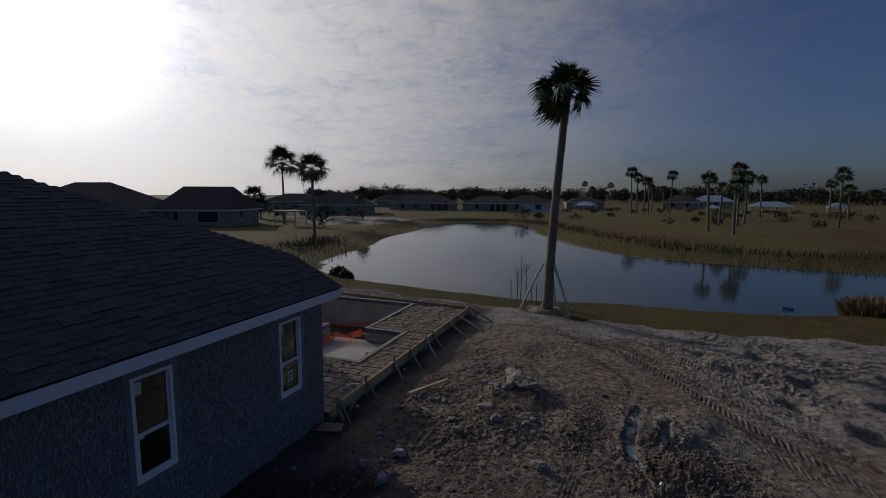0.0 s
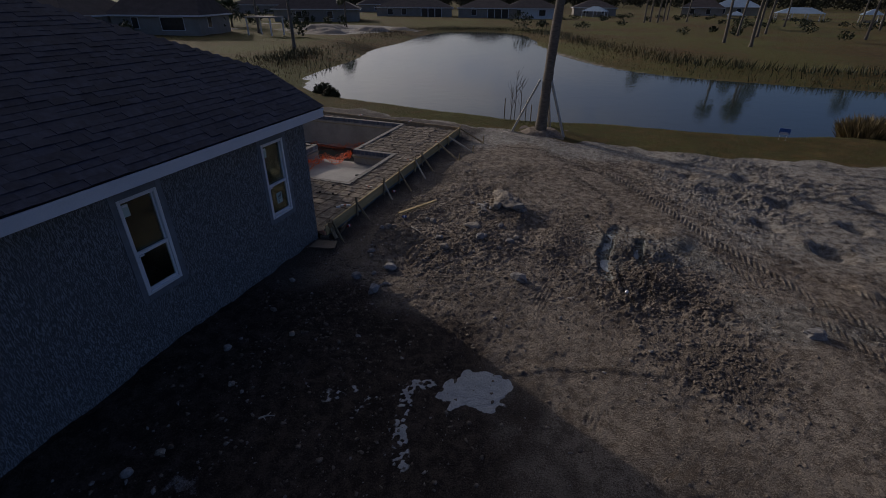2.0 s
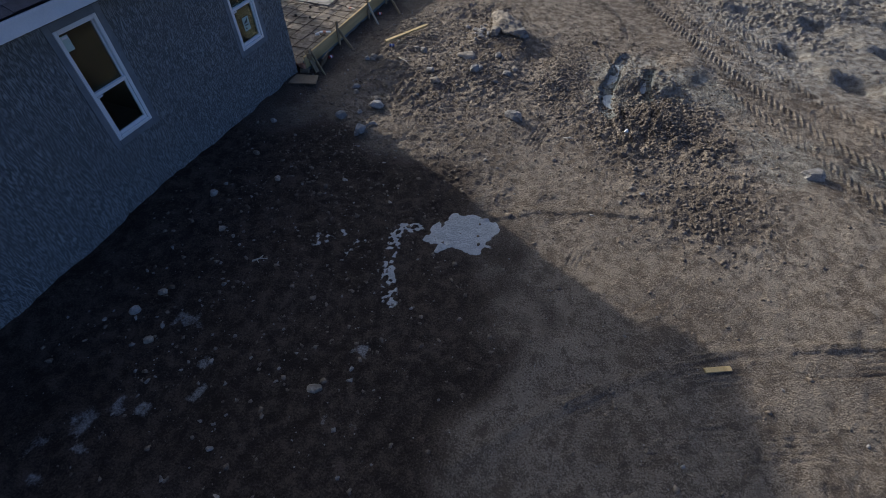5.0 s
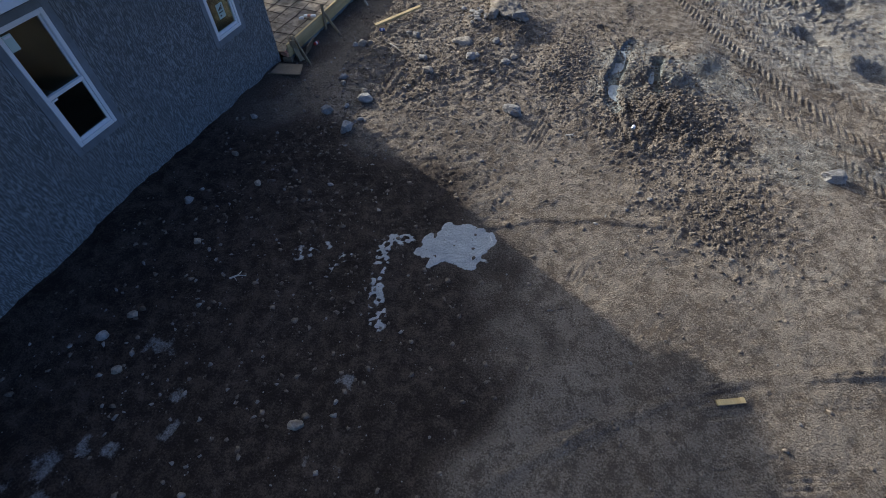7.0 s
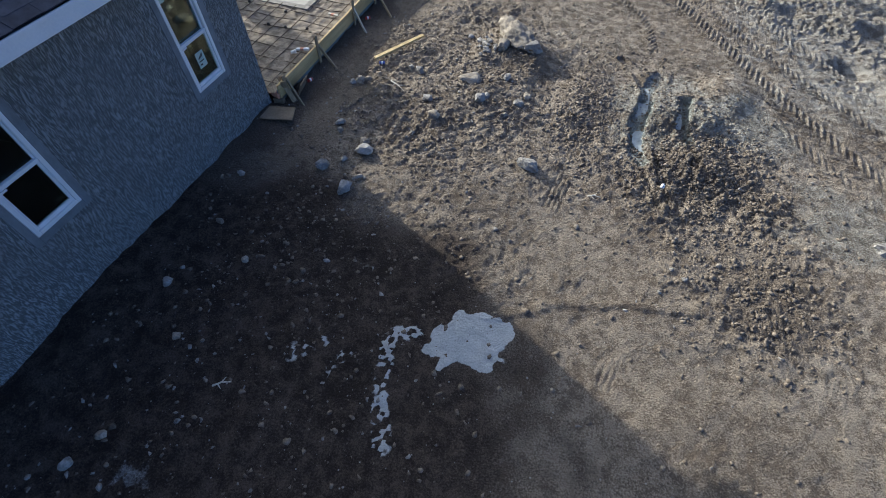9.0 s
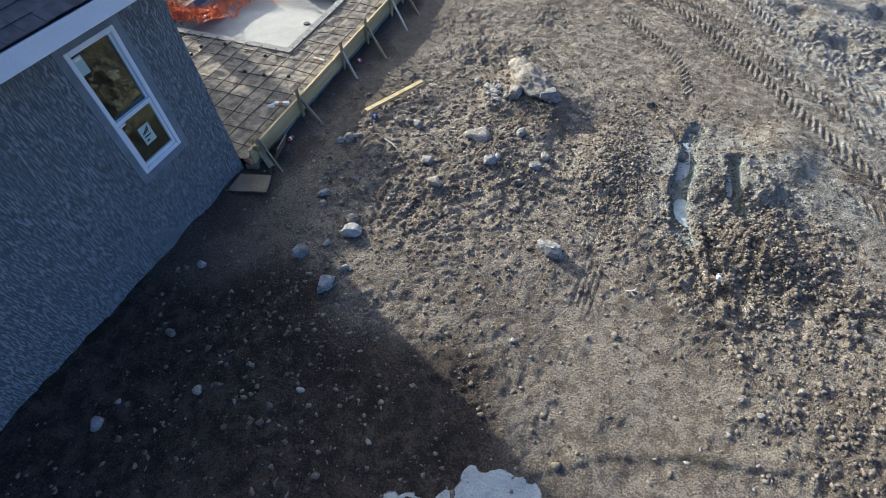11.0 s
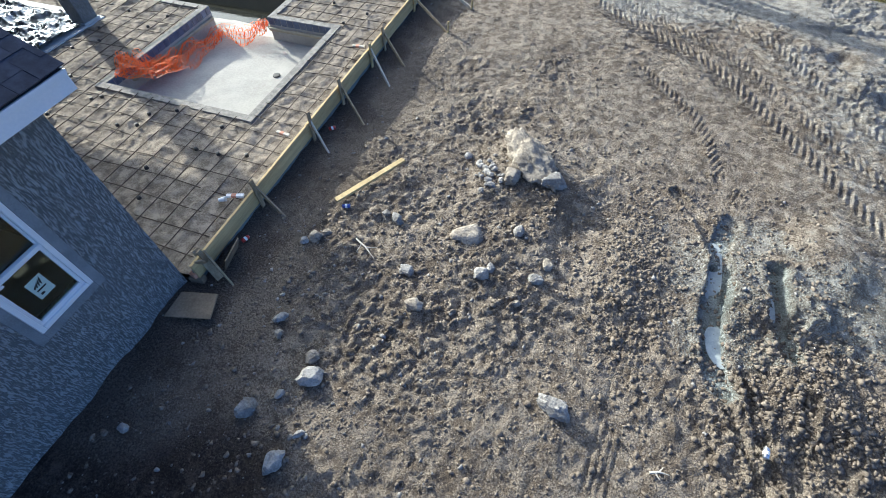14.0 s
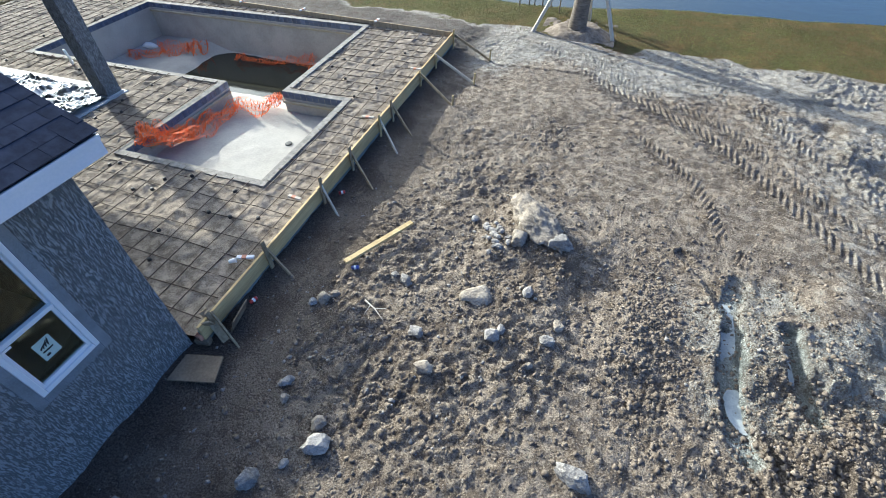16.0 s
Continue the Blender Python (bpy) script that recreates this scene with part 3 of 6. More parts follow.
M_BLUEROOF = surface("blue_metal_roof", (0.24, 0.34, 0.44), (0.36, 0.46, 0.55), 0.6, 10, 0.45, 0.1, 0.01, metal=0.2, vary=0.15)
M_HGLASS = surface("far_window_pane", (0.02, 0.024, 0.028), (0.045, 0.05, 0.055), 1, 12, 0.12, 0.02, 0.002, vary=0.3, spec=0.6)
M_BLUE = surface("blue_sign_paint", (0.03, 0.10, 0.34), (0.05, 0.15, 0.44), 6, 60, 0.5, 0.05, 0.002)
M_WHITE = surface("white_print", (0.72, 0.72, 0.72), (0.8, 0.8, 0.8), 6, 60, 0.6, 0.05, 0.002)
M_GREENLABEL = surface("pale_green_sticker", (0.44, 0.56, 0.5), (0.52, 0.63, 0.57), 6, 60, 0.6, 0.03, 0.001)
M_BLACK = surface("black_print", (0.012, 0.014, 0.014), (0.025, 0.028, 0.028), 6, 60, 0.6, 0.03, 0.001)
M_CANRED = surface("red_can_paint", (0.42, 0.04, 0.035), (0.6, 0.08, 0.06), 9, 70, 0.35, 0.05, 0.001, metal=0.3)
M_CANBLUE = surface("blue_can_paint", (0.04, 0.06, 0.26), (0.08, 0.12, 0.40), 9, 70, 0.35, 0.05, 0.001, metal=0.3)
M_METAL = surface("bare_aluminium", (0.55, 0.56, 0.58), (0.72, 0.73, 0.75), 6, 60, 0.3, 0.05, 0.002, metal=0.9)
M_RUBBER = surface("black_plastic", (0.012, 0.012, 0.013), (0.03, 0.03, 0.032), 8, 70, 0.6, 0.1, 0.002)


# ---- mesh tools ----
class Shape:
    """Verts and faces gathered for one mesh."""

    def __init__(self):
        self.v, self.f = [], []

    def add(self, verts, faces, m=None):
        k = len(self.v)
        self.v += [tuple(m @ Vector(p)) for p in verts] if m is not None else [tuple(p) for p in verts]
        self.f += [tuple(i + k for i in f) for f in faces]
        return self

    def box(self, x0, y0, z0, x1, y1, z1, m=None, c=0.0):
        """A box, its edges cut by c."""
        if c <= 0:
            v = [(x, y, z) for z in (z0, z1) for y in (y0, y1) for x in (x0, x1)]
            return self.add(v, [(0, 2, 3, 1), (4, 5, 7, 6), (0, 1, 5, 4), (1, 3, 7, 5), (3, 2, 6, 7), (2, 0, 4, 6)], m)
        v, ids = [], {}
        lo, hi = (x0, y0, z0), (x1, y1, z1)
        for corner in range(8):
            s = [(corner >> k) & 1 for k in range(3)]
            for axis in range(3):
                p = [hi[k] if s[k] else lo[k] for k in range(3)]
                for k in range(3):
                    if k != axis:
                        p[k] += -c if s[k] else c
                ids[corner, axis] = len(v)
                v.append(tuple(p))
        f = []
        for axis in range(3):
            a, b = (axis + 1) % 3, (axis + 2) % 3
            for s in (0, 1):
                ring = [(s << axis) | (i << a) | (j << b) for i, j in ((0, 0), (1, 0), (1, 1), (0, 1))]
                f.append(tuple(ids[q, axis] for q in (ring if s else ring[::-1])))
            for i in (0, 1):
                for j in (0, 1):
                    q0, q1 = (i << a) | (j << b), (1 << axis) | (i << a) | (j << b)
                    face = (ids[q0, a], ids[q1, a], ids[q1, b], ids[q0, b])
                    f.append(face if i == j else face[::-1])
        for q in range(8):
            face = (ids[q, 0], ids[q, 1], ids[q, 2])
            f.append(face if bin(q).count("1") % 2 else face[::-1])
        return self.add(v, f, m)

    def tube(self, points, radii, sides=8, cap=True):
        """A round bar along points."""
        pts = [Vector(p) for p in points]
        rings = []
        for i, p in enumerate(pts):
            d = (pts[min(i + 1, len(pts) - 1)] - pts[max(i - 1, 0)]).normalized()
            ref = Vector((0, 0, 1)) if abs(d.z) < 0.9 else Vector((1, 0, 0))
            a = d.cross(ref).normalized()
            b = d.cross(a)
            r = radii[i] if hasattr(radii, "__len__") else radii
            rings.append([p + a * (r * math.cos(2 * math.pi * k / sides)) + b * (r * math.sin(2 * math.pi * k / sides)) for k in range(sides)])
        k0 = len(self.v)
        for ring in rings:
            self.v += [tuple(q) for q in ring]
        for i in range(len(rings) - 1):
            for k in range(sides):
                a, b = k0 + i * sides + k, k0 + i * sides + (k + 1) % sides
                self.f.append((a, a + sides, b + sides, b))
        if cap:
            self.f.append(tuple(range(k0, k0 + sides)))
            self.f.append(tuple(range(k0 + len(self.v) - k0 - 1, len(self.v) - sides - 1, -1)))
        return self

    def mesh(self, name, mat, smooth=False):
        me = bpy.data.meshes.new(name)
        me.from_pydata(self.v, [], self.f)
        me.materials.append(mat)
        if smooth:
            me.shade_smooth()
        return me


def fix(me):
    bm = bmesh.new()
    bm.from_mesh(me)
    bmesh.ops.recalc_face_normals(bm, faces=bm.faces[:])
    bm.to_mesh(me)
    bm.free()
    return me


def thing(name, label, category, at=(0, 0, 0), turn=0.0, group="", kind="", shape=None, mat=None, smooth=False):
    ob = new(name, fix(shape.mesh(name, mat, smooth)) if shape else None)
    ob.location, ob.rotation_euler = at, (0, 0, radians(turn))
    return tagged(ob, label, category, group, kind)


def part(name, shape, mat, parent, label="", smooth=False, at=None):
    me = shape if isinstance(shape, bpy.types.Mesh) else fix(shape.mesh(name, mat, smooth))
    ob = new(name, me)
    ob.parent = parent
    if at is not None:
        ob.matrix_basis = at
    if label:
        ob["label"] = label
    return ob


def turned(x, y, z, rx=0, ry=0, rz=0):
    return pose(x, y, z, rx, ry, rz)


def grid_mesh(name, xs, ys, z, mat, keep=None, attrs=None, smooth=True):
    nx, ny = len(xs), len(ys)
    X, Y = np.meshgrid(xs, ys)
    co = np.stack([X.ravel(), Y.ravel(), np.asarray(z).ravel()], 1)
    idx = np.arange(nx * ny).reshape(ny, nx)
    quads = np.stack([idx[:-1, :-1], idx[:-1, 1:], idx[1:, 1:], idx[1:, :-1]], -1).reshape(-1, 4)
    if keep is not None:
        quads = quads[keep.ravel()]
    me = bpy.data.meshes.new(name)
    me.vertices.add(len(co))
    me.vertices.foreach_set("co", co.ravel())
    me.loops.add(quads.size)
    me.loops.foreach_set("vertex_index", quads.ravel().astype(np.int32))
    me.polygons.add(len(quads))
    me.polygons.foreach_set("loop_start", (np.arange(len(quads)) * 4).astype(np.int32))
    me.materials.append(mat)
    for key, colour in (attrs or {}).items():
        layer = me.color_attributes.new(key, "FLOAT_COLOR", "POINT")
        layer.data.foreach_set("color", colour.astype(np.float32).ravel())
    me.update()
    me.validate()
    if smooth:
        me.shade_smooth()
    return me


# ---- ground ----
def spread(lo, hi, fine, out_lo, out_hi, grow=1.12):
    core = np.arange(lo, hi + fine / 2, fine)
    left, s, p = [], fine, lo
    while p > out_lo:
        s *= grow
        p -= s
        left.append(p)
    right, s, p = [], fine, core[-1]
    while p < out_hi:
        s *= grow
        p += s
        right.append(p)
    return np.array(left[::-1] + list(core) + right)


gx = spread(-4.72, 7.2, 0.026, -1500, 1500, 1.055)
gy = spread(1.6, 20.4, 0.026, -600, 2200, 1.045)
GX, GY = np.meshgrid(gx, gy)
gz, lot, damp_shade, spill, lime, pale, wet, side = land(GX, GY)
scatter_lot = ((GX < -38) & (GX > -75) & (GY > 70) & (GY < 95)) * np.clip(0.5 + 2.5 * fbm(GX * 0.1, GY * 0.1, 4, 130), 0, 1)
soil = np.stack([damp_shade, spill, lime, np.ones_like(damp_shade)], -1)
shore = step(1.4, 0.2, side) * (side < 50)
cover = np.stack([np.clip(lot + 0.8 * scatter_lot + 0.45 * shore, 0, 1), np.clip(pale + scatter_lot, 0, 1), np.clip(wet + step(0.5, 0.1, side) * (side < 50), 0, 1), np.ones_like(damp_shade)], -1)
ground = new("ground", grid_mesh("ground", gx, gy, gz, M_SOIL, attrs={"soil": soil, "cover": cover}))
tagged(ground, "churned sandy building plot running into lawn and fields", "ground", kind="structure")

px0, px1, py0, py1 = -34, 66, 24.5, 98
water = Shape().add([(px0, py0, -0.6), (px1, py0, -0.6), (px1, py1, -0.6), (px0, py1, -0.6)], [(0, 1, 2, 3)])
tagged(new("water", water.mesh("water", M_WATER)), "still grey-blue retention pond reflecting the sky", "pond", kind="structure")

# ---- the house ----
WALL_X, EAVE_X, EAVE_Z, RAKE_Y, PITCH = -4.80, -4.35, 3.25, 9.46, 0.5
CORNER_Y, SOUTH_Y, WEST_X = 9.27, -9.0, -17.0
WINDOWS = [(1.2, 1.85), (4.80, 5.46), (7.835, 8.50)]
SILL, HEAD = 1.165, 2.77
T = 0.22
wall = Shape()
spans = [SOUTH_Y] + [v for w in WINDOWS for v in w] + [CORNER_Y]
for a, b in zip(spans[0::2], spans[1::2]):
    wall.box(WALL_X - T, a, -0.1, WALL_X, b, 3.08)
for a, b in WINDOWS:
    wall.box(WALL_X - T, a, -0.1, WALL_X, b, SILL)
    wall.box(WALL_X - T, a, HEAD, WALL_X, b, 3.08)
east = thing("wall_east", "grey textured stucco block wall of a new house", "wall", kind="structure", shape=wall, mat=M_STUCCO)
rear = Shape().box(-11.0, CORNER_Y - T, -0.1, WALL_X - T, CORNER_Y, 3.08)
thing("wall_north", "grey textured stucco rear wall of the house", "wall", kind="structure", shape=rear, mat=M_STUCCO)
thing("wall_west", "grey stucco far wall of the house", "wall", kind="structure", shape=Shape().box(WEST_X - T, SOUTH_Y, -0.1, WEST_X, 13.6, 3.08), mat=M_STUCCO)
thing("wall_south", "grey stucco front wall of the house", "wall", kind="structure", shape=Shape().box(WEST_X, SOUTH_Y - T, -0.1, WALL_X, SOUTH_Y, 3.08), mat=M_STUCCO)
thing("wall_porch", "grey stucco wall behind the covered porch", "wall", kind="structure", shape=Shape().box(-11.0 - T, CORNER_Y - T, -0.1, -11.0, CORNER_Y, 3.08).box(WEST_X, CORNER_Y - T, -0.1, -11.0 - T, CORNER_Y, 3.08), mat=M_STUCCO)
thing("floor", "bare concrete house slab", "floor", kind="structure", shape=Shape().box(WEST_X, SOUTH_Y, -0.05, WALL_X - T - 0.003, CORNER_Y - T - 0.003, 0.25), mat=M_SLABEDGE)
thing("ceiling", "plain dim ceiling inside the house", "ceiling", kind="structure", shape=Shape().box(WEST_X, SOUTH_Y, 3.0, WALL_X - T - 0.003, CORNER_Y - T - 0.003, 3.06), mat=M_DARK)
room = Shape().box(-8.6, SOUTH_Y + 0.01, 0.25, -8.5, CORNER_Y - T - 0.01, 3.0)
room.box(-8.5, 6.55, 0.25, WALL_X - T - 0.003, 6.65, 3.0)
thing("wall_inside", "unpainted inner partition seen dimly through glass", "wall", kind="structure", shape=room, mat=M_DARK)


def window(y0, y1, z0, z1, badge):
    """Single-hung white window: frame, two sashes, stickers on the glass."""
    w = thing("window", "white vinyl single-hung window with factory stickers", "window", (WALL_X, 0, 0), kind="structure")
    f, xo, xi = 0.055, 0.012, -0.08
    mid = z0 + (z1 - z0) * 0.43
    fr = Shape()
    fr.box(xi, y0, z0, xo, y0 + f, z1, c=0.006).box(xi, y1 - f, z0, xo, y1, z1, c=0.006)
    fr.box(xi, y0 + f, z1 - f, xo, y1 - f, z1, c=0.006).box(xi, y0 + f, z0, xo, y1 - f, z0 + f, c=0.006)
    part("window_frame", fr, M_VINYL, w)
    band, e = Shape(), 0.1
    band.box(0.0005, y0 - e, z0 - e, 0.009, y0 - 0.001, z1 + e, c=0.003).box(0.0005, y1 + 0.001, z0 - e, 0.009, y1 + e, z1 + e, c=0.003)
    band.box(0.0005, y0 - 0.001, z0 - e, 0.009, y1 + 0.001, z0 - 0.001, c=0.003).box(0.0005, y0 - 0.001, z1 + 0.001, 0.009, y1 + 0.001, z1 + e, c=0.003)
    part("surround", band, M_BAND, w, "smooth troweled stucco band")
    low = Shape()
    g = 0.035
    a, b = y0 + f, y1 - f
    low.box(-0.05, a, z0 + f, -0.012, a + g, mid, c=0.004).box(-0.05, b - g, z0 + f, -0.012, b, mid, c=0.004)
    low.box(-0.05, a + g, z0 + f, -0.012, b - g, z0 + f + g * 1.4, c=0.004).box(-0.05, a, mid, 0.0, b, mid + 0.05, c=0.004)
    lower = part("lower_sash", low, M_VINYL, w)
    part("pane", Shape().box(-0.034, a + g, z0 + f + g * 1.4, -0.03, b - g, mid), M_GLASS, lower)
    part("sash_lock", Shape().box(-0.012, a + 0.01, mid - 0.03, 0.004, a + 0.1, mid - 0.005, c=0.003), M_WHITE, lower)
    up = Shape()
    up.box(-0.075, a, mid + 0.05, -0.04, a + 0.02, z1 - f).box(-0.075, b - 0.02, mid + 0.05, -0.04, b, z1 - f).box(-0.075, a + 0.02, z1 - f - 0.02, -0.04, b - 0.02, z1 - f)
    upper = part("upper_sash", up, M_VINYL, w)
    part("pane", Shape().box(-0.06, a + 0.02, mid + 0.05, -0.056, b - 0.02, z1 - f - 0.02), M_GLASS, upper)
    tag_a = part("sticker", Shape().box(-0.0555, a + 0.03, z1 - f - 0.24, -0.0535, a + 0.14, z1 - f - 0.05), M_GREENLABEL, upper, "pale green paper sticker")
    part("bar", Shape().box(-0.053, a + 0.045, z1 - f - 0.09, -0.052, a + 0.125, z1 - f - 0.065), M_WHITE, tag_a)
    if badge:
        cy, cz = (a + b) / 2 + 0.0, (z0 + mid) / 2 + 0.04
        tag_b = part("sticker", Shape().box(-0.029, cy - 0.085, cz - 0.12, -0.027, cy + 0.085, cz + 0.12), M_GREENLABEL, lower, "pale green sticker with a black emblem")
        em = Shape()
        for k in range(4):
            # leaning leaf-shaped strokes, longer towards one side
            base, tall = cy - 0.05 + 0.026 * k, 0.045 + 0.018 * k
            pts = [(base + lean + side * 0.011 * math.sin(math.pi * u), cz + 0.005 + tall * u) for side, us in ((-1, (0, 0.33, 0.66, 1)), (1, (0.66, 0.33))) for u in us for lean in (0.03 * u * u,)]
            em.add([(x_, p, q) for x_ in (-0.0268, -0.0255) for p, q in pts], [tuple(range(6)), tuple(range(11, 5, -1))] + [(i, (i + 1) % 6, 6 + (i + 1) % 6, 6 + i) for i in range(6)])
        em.box(-0.0265, cy - 0.055, cz - 0.03, -0.0255, cy + 0.05, cz - 0.012)
        em.box(-0.0265, cy - 0.05, cz - 0.085, -0.0255, cy - 0.01, cz - 0.06)
        part("emblem", em, M_BLACK, tag_b)
    return w


for n, (a, b) in enumerate(WINDOWS):
    window(a, b, SILL, HEAD, n == 2).name = "window_%d" % (n + 1)

# roof: a pitched side, a short straight rake at the corner, then a hip up to the ridge
RIDGE_X, BREAK_X = -10.6, -5.55


def roof_z(x):
    return EAVE_Z + PITCH * (EAVE_X - x)


zb, zr = roof_z(BREAK_X), roof_z(RIDGE_X)
hip_y = RAKE_Y - (BREAK_X - RIDGE_X)
rear_eave = RAKE_Y
south = SOUTH_Y - 0.45
deck = Shape()
top = [(EAVE_X, south, EAVE_Z), (EAVE_X, RAKE_Y, EAVE_Z), (BREAK_X, RAKE_Y, zb), (RIDGE_X, hip_y, zr), (RIDGE_X, south, zr)]
deck.add(top, [(0, 1, 2, 3, 4)])
far_x = 2 * RIDGE_X - EAVE_X
deck.add([(RIDGE_X, south, zr), (RIDGE_X, hip_y, zr), (2 * RIDGE_X - BREAK_X, RAKE_Y, zb), (far_x, RAKE_Y, EAVE_Z), (far_x, south, EAVE_Z)], [(0, 1, 2, 3, 4)])
far_b = 2 * RIDGE_X - BREAK_X
deck.add([(BREAK_X, RAKE_Y, zb), (RIDGE_X, hip_y, zr), (far_b, RAKE_Y, zb)], [(0, 1, 2)])
deck.add([(EAVE_X, RAKE_Y, EAVE_Z), (BREAK_X, RAKE_Y, zb), (far_b, RAKE_Y, zb), (far_x, RAKE_Y, EAVE_Z)], [(0, 1, 2, 3)])
deck.add([(EAVE_X, south, EAVE_Z - 0.02), (EAVE_X, RAKE_Y, EAVE_Z - 0.02), (far_x, RAKE_Y, EAVE_Z - 0.02), (far_x, south, EAVE_Z - 0.02)], [(0, 1, 2, 3)])
deck.add([(EAVE_X, south, EAVE_Z), (RIDGE_X, south, zr), (far_x, south, EAVE_Z)], [(0, 1, 2)])
roof = thing("roof", "dark blue-black asphalt shingle roof with a hip", "roof", kind="structure", shape=deck, mat=M_SHINGLE)
porch_roof = Shape().box(far_x + 0.3, rear_eave, 3.05, -10.75, 14.75, 3.2)
thing("roof_porch", "low dark shingle roof over the covered porch", "roof", kind="structure", shape=porch_roof, mat=M_SHINGLE)

trim = Shape().box(EAVE_X - 0.03, south, EAVE_Z - 0.21, EAVE_X, RAKE_Y - 0.02, EAVE_Z - 0.025, c=0.004)
trim.box(EAVE_X, south, EAVE_Z - 0.06, EAVE_X + 0.018, RAKE_Y - 0.02, EAVE_Z - 0.02)
trim.box(WALL_X + 0.003, south, EAVE_Z - 0.2, EAVE_X - 0.03, RAKE_Y - 0.02, EAVE_Z - 0.185)
rake = Shape()
L, ang = math.hypot(EAVE_X - BREAK_X, zb - EAVE_Z), math.degrees(math.atan(PITCH))
rake.box(-L, -0.03, -0.2, -0.01, 0.0, -0.03, turned(EAVE_X, RAKE_Y, EAVE_Z, 0, ang, 0), 0.004)
thing("trim", "white metal fascia and soffit along the eave", "fascia", kind="structure", shape=trim, mat=M_FASCIA)
thing("trim_rake", "white metal trim under the sloping roof edge", "fascia", kind="structure", shape=rake, mat=M_FASCIA)


# ---- deck under construction round the pool ----
POOL = (-15.5, 15.55, -7.4, 19.75)
SHELF = (-9.0, 12.4, -5.8, 15.5)
PORCH = (WEST_X, DECK_Y0, -11.05, 14.5)
SAND_Z, FORM_Z = 0.27, 0.40


def in_box(x, y, b, grow=0.0):
    return (x > b[0] - grow) & (x < b[2] + grow) & (y > b[1] - grow) & (y < b[3] + grow)


dx = np.unique(np.concatenate([np.arange(DECK_X0, -4.66, 0.05), [-4.66, *(POOL[0] - 0.2, POOL[2] + 0.2, SHELF[0] - 0.2, SHELF[2] + 0.2, PORCH[2])]]))
dy = np.unique(np.concatenate([np.arange(DECK_Y0, 20.8, 0.05), [POOL[1] - 0.2, POOL[3] + 0.2, SHELF[1] - 0.2, SHELF[3]]]))
DX, DY = np.meshgrid(dx, dy)
dz = SAND_Z - 0.01 + 0.05 * fbm(DX * 1.2, DY * 1.2, 3, 201) + 0.06 * np.maximum(0, vnoise(DX * 7, DY * 7, 203)) + 0.05 * np.maximum(0, vnoise(DX * 3.3, DY * 3.3, 204)) + 0.03 * fbm(DX * 11, DY * 11, 2, 205)
cx, cy = (DX[:-1, :-1] + DX[1:, 1:]) / 2, (DY[:-1, :-1] + DY[1:, 1:]) / 2
keep = ~(in_box(cx, cy, POOL, 0.15) | in_box(cx, cy, SHELF, 0.15) | in_box(cx, cy, PORCH)) & (cy < deck_back(cx) - 0.03)
fill = new("fill_bed", grid_mesh("fill_bed", dx, dy, dz, M_DECKSAND, keep=keep))
tagged(fill, "rough brown fill sand levelled for a patio slab", "sand", kind="structure")

# pool shell
def wall_run(s, p, q, z0, z1, thick, side):
    """An upright slab from p to q, its thickness on the given side."""
    d = Vector((q[0] - p[0], q[1] - p[1], 0))
    m = Matrix.Translation((p[0], p[1], 0)) @ Matrix.Rotation(math.atan2(d.y, d.x), 4, "Z")
    y0, y1 = (0, thick) if side > 0 else (-thick, 0)
    s.box(0, y0, z0, d.length, y1, z1, m)


pool = thing("swimming_pool", "unfinished bare cement swimming pool with a blue tile line", "swimming pool")
x0, y0, x1, y1 = POOL
s0, t0, s1, t1 = SHELF
FLOOR_Z, SHELF_Z, RIM_Z = -1.15, -0.16, 0.30
outline = [(x0, y0), (s0, y0), (s0, t0), (s1, t0), (s1, t1), (x1, t1), (x1, y1), (x0, y1)]
REFLEX = [(s0, y0), (x1, t1)]


def trimmed(p, q, by):
    """The run's end, drawn back where it meets an inward corner."""
    if q not in REFLEX:
        return q
    L = math.hypot(q[0] - p[0], q[1] - p[1])
    return (q[0] - (q[0] - p[0]) / L * by, q[1] - (q[1] - p[1]) / L * by)


for p, q in zip(outline, outline[1:] + outline[:1]):
    shell = Shape()
    q = trimmed(p, q, 0.17)
    wall_run(shell, p, q, FLOOR_Z - 0.1, RIM_Z - 0.13, 0.17, -1)
    part("shell_wall", shell, M_PLASTER, pool)
fx, fy = np.linspace(x0, x1, 90), np.linspace(y0, y1, 50)
FX, FY = np.meshgrid(fx, fy)
fz = FLOOR_Z + 0.24 * step(-12.5, -13.6, FX) + 0.24 * step(17.6, 16.8, FY) + 0.5 * step(17.0, 16.0, FY) * step(-9.9, -9.05, FX) + 0.04 * fbm(FX * 1.2, FY * 1.2, 3, 210) + 0.12 * step(0.5, 0.0, np.minimum(np.minimum(FX - x0, x1 - FX), np.minimum(FY - y0, y1 - FY)))
part("pool_floor", grid_mesh("pool_floor", fx, fy, fz, M_PLASTER), None, pool)
sx, sy = np.linspace(s0, s1, 60), np.linspace(t0, t1 + 1.0, 75)
SX, SY = np.meshgrid(sx, sy)
sz = SHELF_Z + 0.015 * fbm(SX * 2, SY * 2, 3, 211) - 0.06 * step(13.5, 15.3, SY) - 0.55 * step(15.5, 16.5, SY) + 0.3 * np.maximum(0, vnoise(SX * 5, SY * 5, 212)) * step(12.75, 12.4, SY) * 0.3
part("shelf_floor", grid_mesh("shelf_floor", sx, sy, sz, M_PLASTER), None, pool)
ledge = Shape()
ledge.box(s0, t0 + 0.5, 0.02, s0 + 0.07, t1, 0.09, c=0.01).box(s1 - 0.0, t0, 0.02, s1 + 0.01, t1, 0.08)
